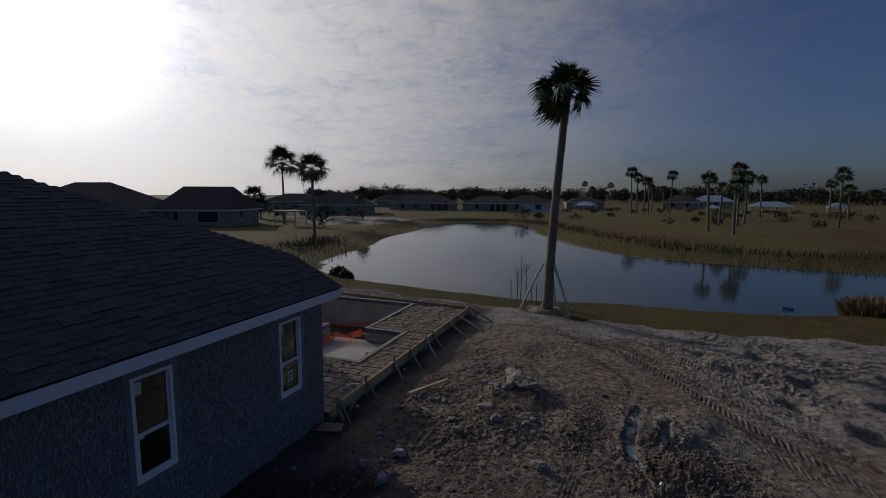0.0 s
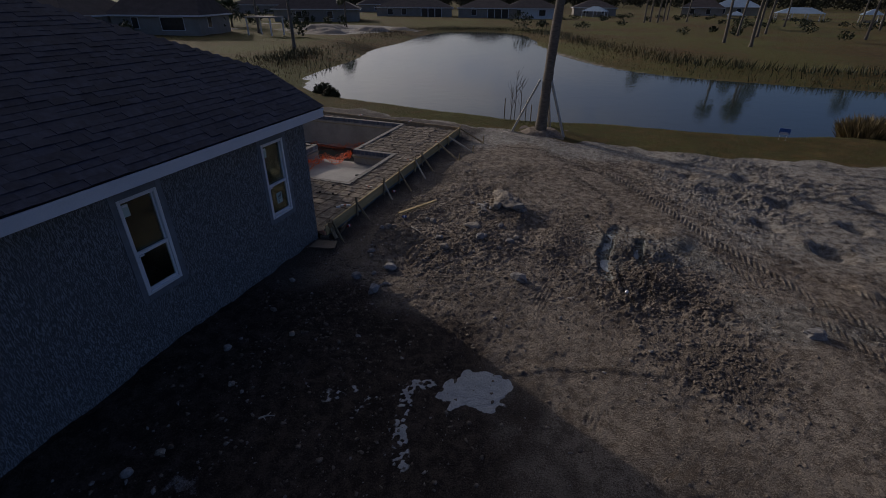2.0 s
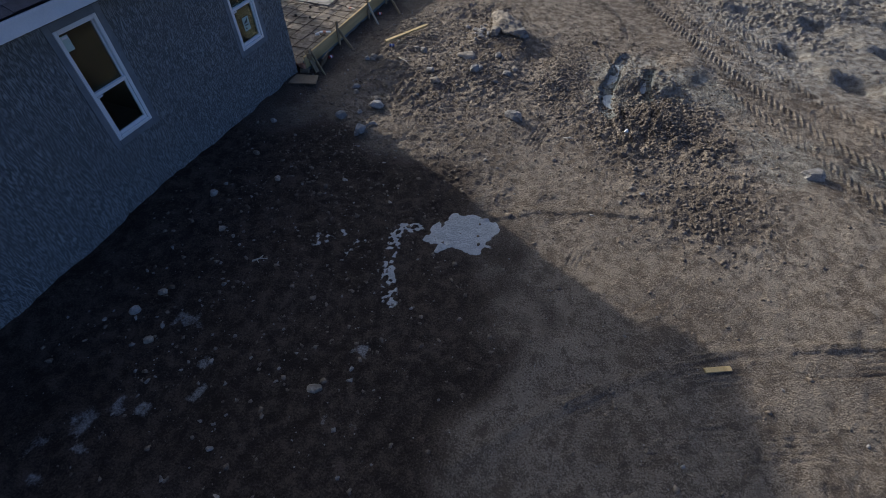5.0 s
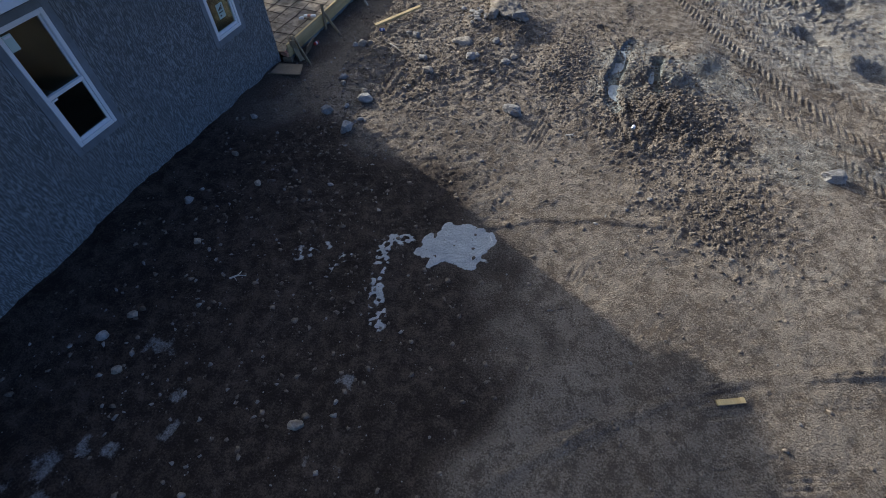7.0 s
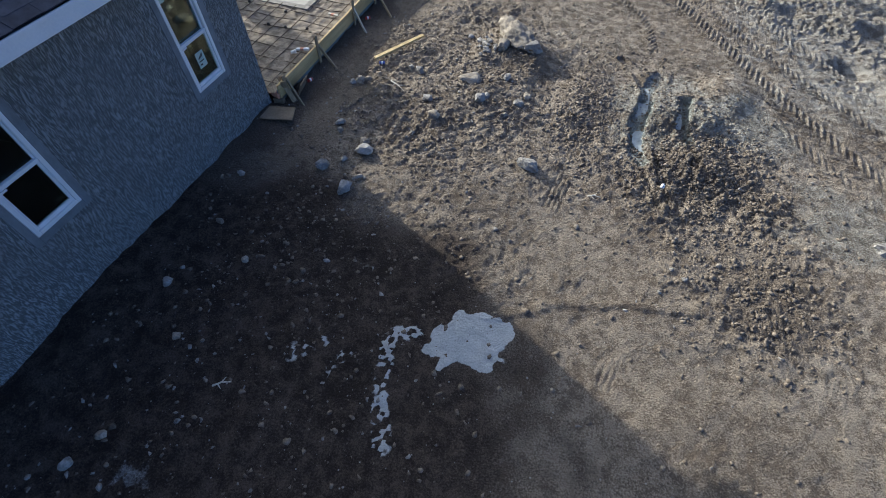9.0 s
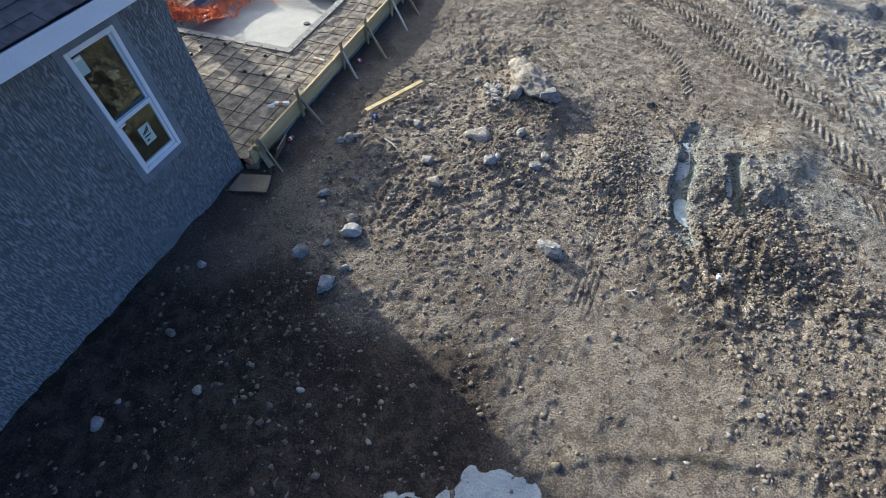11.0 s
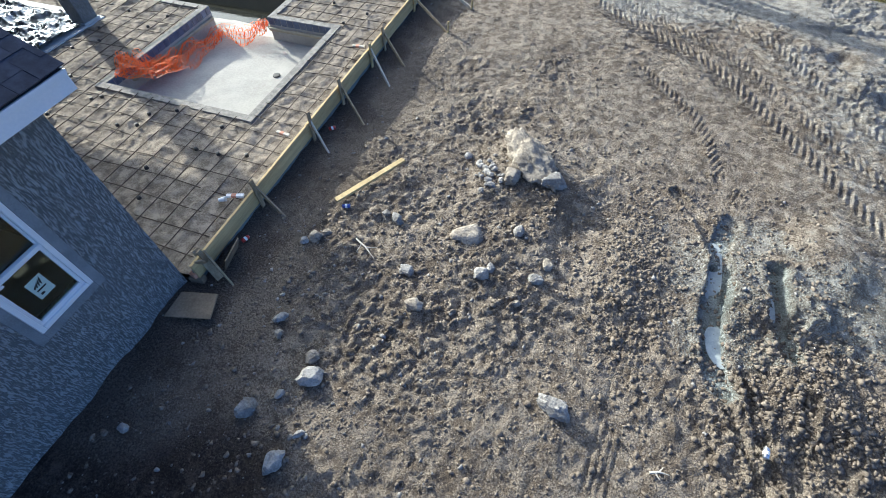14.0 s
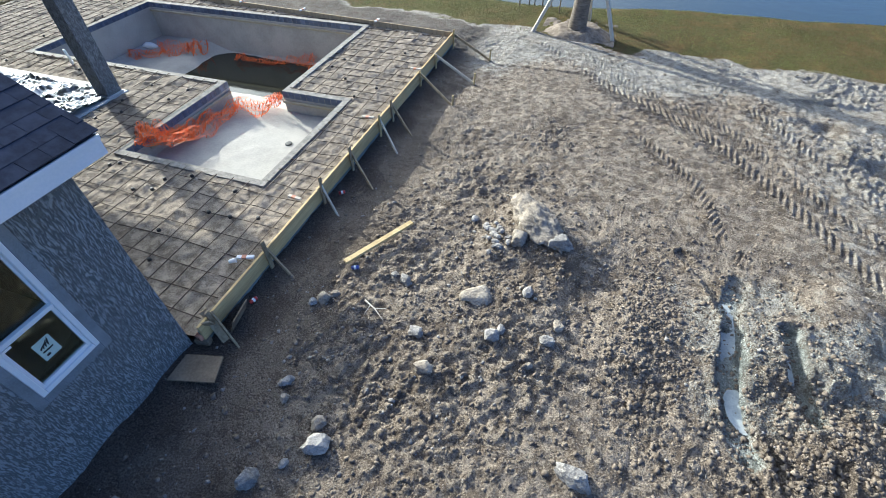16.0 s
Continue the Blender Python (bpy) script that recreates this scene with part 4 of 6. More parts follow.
ledge.box(x1, t1 - 0.07, 0.02, s1, t1 - 0.001, 0.09, c=0.01).box(x1 - 0.07, t1, 0.02, x1, y1, 0.08, c=0.01).box(x0, y1 - 0.07, 0.02, x1, y1, 0.08, c=0.01)
part("ledge", ledge, M_LEDGE, pool, "tan cement ledge under the tile line")
for p, q in zip(outline, outline[1:] + outline[:1]):
    rim = Shape()
    if p not in REFLEX:
        before = outline[outline.index(p) - 1]
        a, b = Vector((p[0] - before[0], p[1] - before[1], 0)).normalized(), Vector((q[0] - p[0], q[1] - p[1], 0)).normalized()
        c = Vector((p[0], p[1], 0)) + (a - b) * 0.075
        rim.box(c.x - 0.074, c.y - 0.074, RIM_Z - 0.127, c.x + 0.074, c.y + 0.074, RIM_Z)
    q = trimmed(p, q, 0.15)
    wall_run(rim, p, q, RIM_Z - 0.127, RIM_Z, 0.15, -1)
    part("bond_beam", rim, M_BEAM, pool, "pale rough cement rim")

tile = Shape().box(-0.073, 0, -0.073, 0.073, 0.012, 0.073, c=0.004)
tile_mesh = fix(tile.mesh("tile", M_TILE))
for p, q in zip(outline, outline[1:] + outline[:1]):
    d = Vector((q[0] - p[0], q[1] - p[1], 0))
    count = int(d.length / 0.152)
    for k in range(count):
        c = Vector((p[0], p[1], RIM_Z - 0.085)) + d * ((k + 0.5) / count)
        part("tile", tile_mesh, None, pool, at=Matrix.Translation(c) @ Matrix.Rotation(math.atan2(d.y, d.x), 4, "Z"))
puddle = Shape().add([(x0 + 0.01, y0 + 0.01, 0), (x1 - 0.01, y0 + 0.01, 0), (x1 - 0.01, y1 - 0.01, 0), (x0 + 0.01, y1 - 0.01, 0)], [(0, 1, 2, 3)])
thing("standing_water", "dark stale rainwater lying in the pool's deep end", "water", (0, 0, FLOOR_Z + 0.1), kind="structure", shape=puddle, mat=M_PUDDLE)

# porch slab, sheeting and column
slab = Shape().box(WEST_X, DECK_Y0 + 0.003, -0.2, PORCH[2], 14.5, 0.27, c=0.01)
thing("porch_slab", "light concrete porch slab with a pale edge", "slab", kind="structure", shape=slab, mat=M_SLABEDGE)
cx0, cy0 = PORCH[2] - 0.25, 14.2
col = thing("porch_column", "square grey stucco porch column", "column", (cx0, cy0, 0.27))
part("shaft", Shape().box(-0.19, -0.19, 0.0, 0.19, 0.19, 2.85, c=0.015), M_STUCCO, col)
part("base", Shape().box(-0.215, -0.215, 0.0, 0.215, 0.215, 0.05, c=0.01), M_SLABEDGE, col)

rng = random.Random(4)


def smooth_sheet(name, xs, ys, zfun, mat):
    X, Y = np.meshgrid(xs, ys)
    return grid_mesh(name, xs, ys, zfun(X, Y), mat)


def foil_z(X, Y):
    crease = np.abs(fbm(X * 3.1, Y * 3.1, 3, 301)) * 0.2 + np.abs(fbm(X * 11, Y * 11, 3, 302)) * 0.13
    return 0.285 + np.maximum(0.0, crease)


foil = new("plastic_sheeting", smooth_sheet("plastic_sheeting", np.arange(-16.8, -11.13, 0.035), np.arange(11.2, 14.28, 0.035), foil_z, M_FOIL))
tagged(foil, "crumpled shiny silver sheeting spread over the porch slab", "sheeting")
thing("trim_slab", "pale bare strip of concrete along the slab edge", "slab edge", kind="structure", shape=Shape().box(WEST_X, 14.3, 0.272, -11.51, 14.5, 0.3, c=0.006).box(-11.12, 11.2, 0.272, -11.02, 13.98, 0.3, c=0.006), mat=M_SLABEDGE)

# ---- steel mat ----
steel = thing("rebar_mat", "rusty steel reinforcing grid laid over the fill sand", "rebar grid", (0, 0, SAND_Z))


def clear_runs(fixed, axis, lo, hi):
    """Stretches of a bar that cross neither pool nor porch."""
    cuts = sorted((b[1 - axis] - 0.12, b[3 - axis] + 0.12) for b in (POOL, SHELF, PORCH) if b[axis] - 0.12 < fixed < b[axis + 2] + 0.12)
    out, a = [], lo
    for c, d in cuts:
        if c > a + 0.2:
            out.append((a, min(c, hi)))
        a = max(a, d)
    if hi > a + 0.2:
        out.append((a, hi))
    return [(p, q) for p, q in out if q - p > 0.25]


for k in range(38):
    y = 9.55 + k * 0.36 + rng.uniform(-0.03, 0.03)
    top_y = float(deck_back(-10)) - 0.2
    if y > top_y:
        break
    for a, b in clear_runs(y, 1, -20.2, -4.75):
        pts = [(x, y + rng.uniform(-0.025, 0.025), 0.03 + rng.uniform(-0.03, 0.02)) for x in np.linspace(a, b, max(3, int((b - a) / 0.6)))]
        part("bar", Shape().tube(pts, 0.008, 5), M_STEEL, steel)
for k in range(46):
    x = -4.85 - k * 0.36 + rng.uniform(-0.03, 0.03)
    if x < -20.2:
        break
    for a, b in clear_runs(x, 0, DECK_Y0 + 0.1, float(deck_back(x)) - 0.1):
        pts = [(x + rng.uniform(-0.012, 0.012), y, 0.05 + rng.uniform(-0.02, 0.02)) for y in np.linspace(a, b, max(3, int((b - a) / 0.6)))]
        part("bar", Shape().tube(pts, 0.008, 5), M_STEEL, steel)
chair_mesh = fix(Shape().tube([(0, 0, 0), (0, 0, 0.045), (0, 0, 0.05)], [0.035, 0.028, 0.01], 8).mesh("spacer", M_RUBBER))
for k in range(130):
    x, y = rng.uniform(-16.3, -4.9), rng.uniform(9.5, 20.2)
    if any(in_box(x, y, b, 0.2) for b in (POOL, SHELF, PORCH)) or y > deck_back(x) - 0.2:
        continue
    part("spacer", chair_mesh, None, steel, at=turned(x, y, 0.035))

# ---- form boards with stakes and braces ----
FX = -4.60
form = thing("form_board", "yellow pine form board along the patio edge", "form board", (FX, 0, 0))
for a, b in ((9.33, 12.35), (12.352, 15.6), (15.602, 19.78)):
    part("board", Shape().box(-0.02, a, 0.13, 0.02, b, FORM_Z, turned(0, 0, 0, 0, rng.uniform(-2, 2), 0), 0.003), M_PINE, form)
part("lower_sheet", Shape().box(-0.04, 9.33, -0.12, -0.022, 19.78, 0.3), M_FOAM, form, "blue-grey sheet below the boards")
rear_form = thing("form_board", "weathered form board along the rear of the patio", "form board", (-4.6, 19.78, 0))
ang = 180 - math.degrees(math.atan(0.075))
for a, b in ((0.03, 4.1), (4.102, 8.3), (8.302, 12.4), (12.402, 15.9)):
    part("board", Shape().box(a, -0.02, 0.14, b, 0.02, FORM_Z, turned(0, 0, 0, 0, 0, ang), 0.003), M_STAKE, rear_form)


def stake(y, foot, peg, up=0.5):
    """A driven stake with a brace down to the ground, and a peg at the brace's foot."""
    st = thing("form_stake", "rough wooden stake bracing the patio form board", "stake", (FX + 0.03, y, 0), group="stakes along the form board")
    lean = rng.uniform(-5, 5)
    part("upright", Shape().box(0.0, -0.034, -0.2, 0.03, 0.034, up, turned(0, 0, 0, lean, rng.uniform(-3, 4), 0), 0.003), rng.choice([M_STAKE, M_PINE]), st)
    reach = Vector((foot[0] - FX - 0.03, foot[1] - y, -(FORM_Z - 0.02)))
    L = reach.length
    m = Matrix.Translation((0.026, 0.03, FORM_Z - 0.02)) @ reach.to_track_quat("X", "Z").to_matrix().to_4x4()
    part("brace", Shape().box(-0.06, -0.014, -0.034, L + 0.05, 0.014, 0.034, m, 0.003), rng.choice([M_STAKE, M_BRACE, M_STAKE]), st)
    if peg:
        part("peg", Shape().box(-0.02, -0.02, -0.2, 0.02, 0.02, 0.28, turned(foot[0] - FX, foot[1] - y, 0, rng.uniform(-5, 5), 4, 20), 0.003), M_PINE, st)


for y, foot, peg, up in ((10.8, (-4.2, 10.72), False, 0.62), (12.42, (-4.22, 12.2), False, 0.6), (13.52, (-4.02, 13.12), False, 0.6), (14.8, (-4.05, 14.35), False, 0.52), (15.45, (-4.02, 15.05), False, 0.55), (17.1, (-3.56, 16.5), True, 0.42), (18.2, (-3.4, 17.72), True, 0.42), (19.65, (-3.4, 19.18), True, 0.55), (9.55, (-4.25, 9.42), False, 0.5)):
    stake(y, foot, peg, up)
for x, y, turn, mat in ((-4.78, 10.6, 20, M_WHITE), (-4.85, 12.05, -6, M_BRACE), (-4.83, 14.85, 5, M_BRACE), (-4.74, 17.3, 0, M_BRACE), (-7.05, 20.0, 90, M_WHITE), (-9.7, 20.2, 80, M_WHITE), (-12.1, 20.38, 95, M_WHITE)):
    b = thing("wood_block", "short pale wood block with an orange mark on the form", "wood block", (x, y, FORM_Z - 0.015 if x < -4.7 and y < 19 else FORM_Z), turn, group="blocks on the form boards")
    part("body", Shape().box(-0.13, -0.03, 0, 0.13, 0.03, 0.035, c=0.005), mat, b)
    part("mark", Shape().box(-0.05, -0.031, 0.002, 0.02, 0.031, 0.037), M_BLOCK, b, "orange painted mark")

# corner masonry and loose boards by the house corner
for k, (x, y, z, t) in enumerate(((-4.66, 9.34, 0.02, 10), (-4.70, 9.36, 0.13, -14), (-4.86, 9.42, 0.14, 30))):
    thing("clay_brick", "broken orange clay brick at the house corner", "brick", (x, y, z), t, group="bricks at the corner", shape=Shape().box(-0.1, -0.05, 0, 0.1, 0.05, 0.1, c=0.008), mat=M_BLOCK if k else M_PLY)
ply = Shape()
ply.add([(-0.3, -0.17, 0), (0.32, -0.2, 0), (0.3, 0.17, 0), (-0.2, 0.2, 0), (-0.3, -0.17, 0.02), (0.32, -0.2, 0.02), (0.3, 0.17, 0.02), (-0.2, 0.2, 0.02)], [(3, 2, 1, 0), (4, 5, 6, 7), (0, 1, 5, 4), (1, 2, 6, 5), (2, 3, 7, 6), (3, 0, 4, 7)])
o = thing("plywood_scrap", "weathered plywood scrap lying flat on the soil", "plywood", (-4.45, 8.95, ground_z(-4.45, 8.95) + 0.035), 18, shape=ply, mat=M_PLY)
o = thing("plywood_scrap", "weathered plywood scrap leaning on the form board", "plywood", (-4.42, 9.8, 0.1), 10, shape=Shape().box(-0.01, -0.2, -0.14, 0.012, 0.2, 0.19, turned(0, 0, 0, 0, 24, 0), 0.004), mat=M_PLY)
for x, y, t, tilt in ((-4.6, 9.52, 40, 30), (-4.52, 9.5, 70, -35)):
    thing("board_offcut", "short rough board offcut propped at the form's end", "board", (x, y, 0.2), t, shape=Shape().box(-0.05, -0.012, -0.32, 0.05, 0.012, 0.3, turned(0, 0, 0, tilt, 0, 0), 0.003), mat=M_STAKE)
p0, p1 = Vector((-3.49, 11.2, 0)), Vector((-2.83, 12.32, 0))
mid = (p0 + p1) / 2
L = (p1 - p0).length
thing("plank", "loose yellow pine plank lying on the churned soil", "plank", (mid.x, mid.y, ground_z(mid.x, mid.y) + 0.1), math.degrees(math.atan2(p1.y - p0.y, p1.x - p0.x)), shape=Shape().box(-L / 2, -0.045, -0.02, L / 2, 0.045, 0.02, turned(0, 0, 0, 0, -2, 0), 0.003), mat=M_PINE)
thing("wood_chip", "small splinter of yellow lumber on the ground", "wood scrap", (4.04, 4.7, ground_z(4.04, 4.7) + 0.02), 25, shape=Shape().box(-0.17, -0.035, -0.01, 0.17, 0.035, 0.012, c=0.004), mat=M_PINE)


def can(x, y, z, turn, paint, label):
    c = thing("drink_can", label, "can", (x, y, z), turn, group="litter")
    pts = [(-0.06, 0, 0), (-0.055, 0, 0), (0.05, 0, 0), (0.06, 0, 0)]
    part("body", Shape().tube(pts, [0.024, 0.033, 0.033, 0.025], 12), paint, c, smooth=True)
    part("band", Shape().tube([(-0.015, 0, 0), (0.02, 0, 0)], 0.0338, 12), M_WHITE, c, "white band")
    part("lid", Shape().tube([(0.06, 0, 0), (0.063, 0, 0)], 0.025, 12), M_METAL, c, "bare metal lid")


can(-3.33, 11.2, ground_z(-3.33, 11.2) + 0.03, 20, M_CANBLUE, "crushed blue and white drink can beside the plank")
can(-4.45, 10.15, ground_z(-4.45, 10.15) + 0.03, 70, M_CANRED, "red and white drink can by the form board")
can(-4.42, 12.8, ground_z(-4.42, 12.8) + 0.03, 40, M_CANRED, "red drink can at the foot of the form board")
can(2.47, 9.45, ground_z(2.47, 9.45) + 0.03, 80, M_METAL, "pale drink can lying in a rut")
cup = thing("paper_cup", "small white paper cup on the steel grid", "cup", (-4.95, 10.5, SAND_Z + 0.06), 30)
part("body", Shape().tube([(-0.05, 0, 0.03), (0.05, 0, 0.04)], [0.028, 0.04], 12, True), M_WHITE, cup)

# ---- orange net in the pool ----
def net(label, path, width, seed, droop=0.25, base=None):
    line = spline(path, 10)
    n = max(12, int(np.hypot(*np.diff(line[:, :2], axis=0).T).sum() / 0.06))
    t = np.linspace(0, len(line) - 1, n)
    cen = np.stack([np.interp(t, np.arange(len(line)), line[:, k]) for k in range(3)], 1)
    m = int(width / 0.05)
    d = np.gradient(cen[:, :2], axis=0)
    d /= np.maximum(1e-6, np.hypot(d[:, 0], d[:, 1]))[:, None]
    side = np.stack([-d[:, 1], d[:, 0]], 1)
    P = np.zeros((n, m, 3))
    for j in range(m):
        v = (j / (m - 1) - 0.5) * width * 0.55
        wob = fbm(np.arange(n) * 0.11, np.full(n, j * 0.22), 3, seed)
        P[:, j, 0] = cen[:, 0] + side[:, 0] * (v + 0.35 * wob) + 0.08 * fbm(np.arange(n) * 0.5, np.full(n, j * 0.6), 2, seed + 3)
        P[:, j, 1] = cen[:, 1] + side[:, 1] * (v + 0.35 * wob) + 0.08 * fbm(np.arange(n) * 0.5, np.full(n, j * 0.6), 2, seed + 5)
        P[:, j, 2] = cen[:, 2] + 0.02 + droop * np.clip(0.35 + 1.2 * fbm(np.arange(n) * 0.17, np.full(n, j * 0.35), 3, seed + 9), 0.0, 1.2)
    s = Shape()
    wob = Vector((0.0, 0.0, 0.011))
    for i in range(n):
        for j in range(m):
            p = Vector(P[i, j])
            for a, b in ((i + 1, j), (i, j + 1)):
                if a < n and b < m:
                    q = Vector(P[a, b])
                    w = (q - p).cross(Vector((0.3, 0.2, 1))).normalized() * 0.0058
                    s.add([p - w, q - w, q + w, p + w], [(0, 1, 2, 3)])
    return tagged(new("safety_net", s.mesh("safety_net", M_NET)), label, "net", "safety nets in the pool")


net("crumpled orange safety net along the shelf's side", [(-9.1, 12.95, 0.25), (-8.85, 13.2, 0.1), (-8.6, 13.7, SHELF_Z), (-8.7, 14.4, SHELF_Z), (-8.55, 15.1, SHELF_Z - 0.02), (-7.9, 15.35, SHELF_Z - 0.05), (-7.5, 15.5, 0.0)], 1.1, 11, 0.34)
net("crumpled orange safety net heaped in the shelf corner", [(-9.05, 12.8, 0.3), (-8.9, 12.95, 0.22), (-8.75, 13.3, 0.0), (-8.7, 13.8, SHELF_Z)], 1.2, 23, 0.3)
net("orange safety net trailing along the pool floor", [(-15.20, 17.94, -0.92), (-15.20, 18.35, -0.92), (-14.46, 18.62, -0.93)], 0.7, 31, 0.25)
net("heaped orange safety net against the pool's rear wall", [(-14.46, 18.62, -0.93), (-13.84, 19.12, -0.95), (-13.24, 19.12, -1.00)], 1.1, 37, 0.45)
net("orange safety net lying in the stale water", [(-12.01, 19.26, -1.05), (-10.41, 19.45, -1.06), (-9.22, 19.45, -1.04)], 0.6, 43, 0.3)
thing("plastic_bag", "white plastic bag on the pool floor", "bag", (-15.20, 18.84, -0.82), 20, shape=Shape().tube([(-0.25, 0, 0), (-0.1, 0.03, 0.03), (0.12, -0.02, 0.03), (0.27, 0, 0)], [0.04, 0.11, 0.1, 0.03], 9), mat=M_WHITE, smooth=True)
for x, y, tip in ((-13.55, 15.15, -12), (-13.3, 15.2, 8), (-12.6, 15.25, 5)):
    p = thing("pvc_pipe", "white plastic pipe stub standing out of the fill", "pipe", (x, y, SAND_Z), group="pipe stubs")
    part("pipe", Shape().tube([(0, 0, -0.1), (0.0, 0, 0.2), (math.sin(radians(tip)) * 0.2, 0, 0.42)], 0.03, 10), M_PVC, p, smooth=True)
    part("collar", Shape().tube([(0, 0, 0.06), (0, 0, 0.14)], 0.042, 10), M_PVC, p)
thing("floor_drain", "dark drain fitting set in the pool shelf", "drain", (-6.52, 14.2, SHELF_Z - 0.03), shape=Shape().tube([(0, 0, 0), (0, 0, 0.035), (0, 0, 0.04)], [0.08, 0.075, 0.04], 12), mat=M_RUBBER)

# ---- stones ----
def stone_shape(seed, sx, sy, sz, detail=2, jag=0.45):
    bm = bmesh.new()
    bmesh.ops.create_icosphere(bm, subdivisions=detail, radius=1)
    for v in bm.verts:
        n = noise.noise(v.co * 1.3 + Vector((seed * 3.1, seed, 0))) + 0.5 * noise.noise(v.co * 3.1 + Vector((seed, 7, seed))) + 0.3 * noise.noise(v.co * 7.0 + Vector((7, seed, seed))) + (0.25 * noise.noise(v.co * 15.0) if detail > 4 else 0)
        v.co *= 1 + jag * n
        for axis in () if detail > 4 else ((1, 0.2, 0.4), (-0.6, 0.8, 0.3), (0.1, -0.9, 0.5), (0, 0.1, 1)):
            a = Vector(axis).normalized()
            over = v.co.dot(a) - 0.72 - 0.1 * math.sin(seed * 2 + axis[0])
            if over > 0:
                v.co -= a * over * 0.85
        v.co = Vector((v.co.x * sx, v.co.y * sy, v.co.z * sz))
    me = bpy.data.meshes.new("rock")
    bm.to_mesh(me)
    bm.free()
    return me


def rock(x, y, size, mat, label, turn=0.0, sink=0.35, detail=2, group="", name="rock"):
    me = stone_shape(x * 1.7 + y, *size, detail=detail)
    me.materials.append(mat)
    if max(size) > 0.25:
        me.shade_smooth()
    ob = new(name, me)
    ob.location, ob.rotation_euler = (x, y, ground_z(x, y) + size[2] * (1 - sink) * 0.75), (rng.uniform(-0.2, 0.2), rng.uniform(-0.2, 0.2), radians(turn))
    return tagged(ob, label, "rock", group)


rock(-0.85, 12.9, (0.6, 0.32, 0.15), M_ROCKTAN, "long crusted lump of sandy limestone sunk in soil", -42, 0.5, 5, name="boulder")
rock(-0.42, 12.52, (0.18, 0.15, 0.14), M_ROCK, "pale rounded boulder at the end of a crusted lump", 10, 0.35, 4, name="boulder")
rock(-1.05, 12.45, (0.17, 0.13, 0.12), M_ROCKTAN, "broken tan stone beside the crusted lump", 70, 0.3, 3)
rock(-1.38, 11.2, (0.27, 0.2, 0.07), M_ROCKTAN, "flat tan stone slab on loose soil", 15, 0.3, 3)
rock(0.28, 9.2, (0.2, 0.12, 0.1), M_ROCK, "pale oblong limestone on bare soil", -25, 0.3, 3)
rock(-3.03, 8.05, (0.12, 0.12, 0.09), M_ROCK, "pale angular stone in the house's shade", 40, 0.3, 3)
rock(-2.4, 7.66, (0.13, 0.1, 0.09), M_ROCK, "pale chipped stone in the house's shade", 70, 0.3, 3)
rock(5.7, 9.25, (0.2, 0.14, 0.1), M_ROCK, "grey broken stone by the tyre tracks", 0, 0.3, 3)
for x, y, r in ((-3.52, 10.55, 0.11), (-3.4, 10.68, 0.09), (-3.62, 10.42, 0.08), (-3.28, 9.2, 0.09), (-3.18, 9.0, 0.07), (-2.5, 8.62, 0.15), (-2.62, 8.85, 0.09), (-2.75, 8.32, 0.07), (-2.3, 8.0, 0.06), (-2.67, 11.24, 0.07), (-2.48, 11.2, 0.11), (-1.0, 10.6, 0.12), (-0.9, 10.75, 0.08), (-0.45, 10.35, 0.07), (-0.3, 10.8, 0.09), (-3.26, 4.58, 0.07), (-3.93, 5.22, 0.08), (-3.1, 5.9, 0.06), (-3.26, 3.27, 0.07), (-0.54, 2.77, 0.08), (-2.0, 6.3, 0.05), (2.9, 7.7, 0.05), (1.3, 8.2, 0.05), (-1.7, 9.9, 0.12), (-2.0, 10.4, 0.1), (-0.7, 11.5, 0.1), (-0.2, 11.1, 0.1), (-1.9, 12.9, 0.08), (-3.9, 6.4, 0.06), (-2.9, 2.6, 0.08), (-3.4, 2.9, 0.07), (3.38, 8.17, 0.05), (-4.2, 7.4, 0.07)):
    rock(x, y, (r * rng.uniform(0.9, 1.3), r * rng.uniform(0.7, 1.0), r * rng.uniform(0.5, 0.8)), rng.choice([M_ROCK, M_ROCK, M_ROCKTAN]), "small broken limestone lump on the soil", rng.uniform(0, 360), 0.25, 2, "stones on the plot")
for k in range(26):
    a, r = rng.uniform(0, 6.28), abs(rng.gauss(0, 0.22))
    size = rng.uniform(0.035, 0.085)
    rock(-1.42 + r * math.cos(a), 12.5 + r * math.sin(a), (size, size * 0.75, size * 0.6), M_ROCK, "blue-grey broken stone beside the boulder", rng.uniform(0, 360), 0.1, 1, "stones by the boulder")


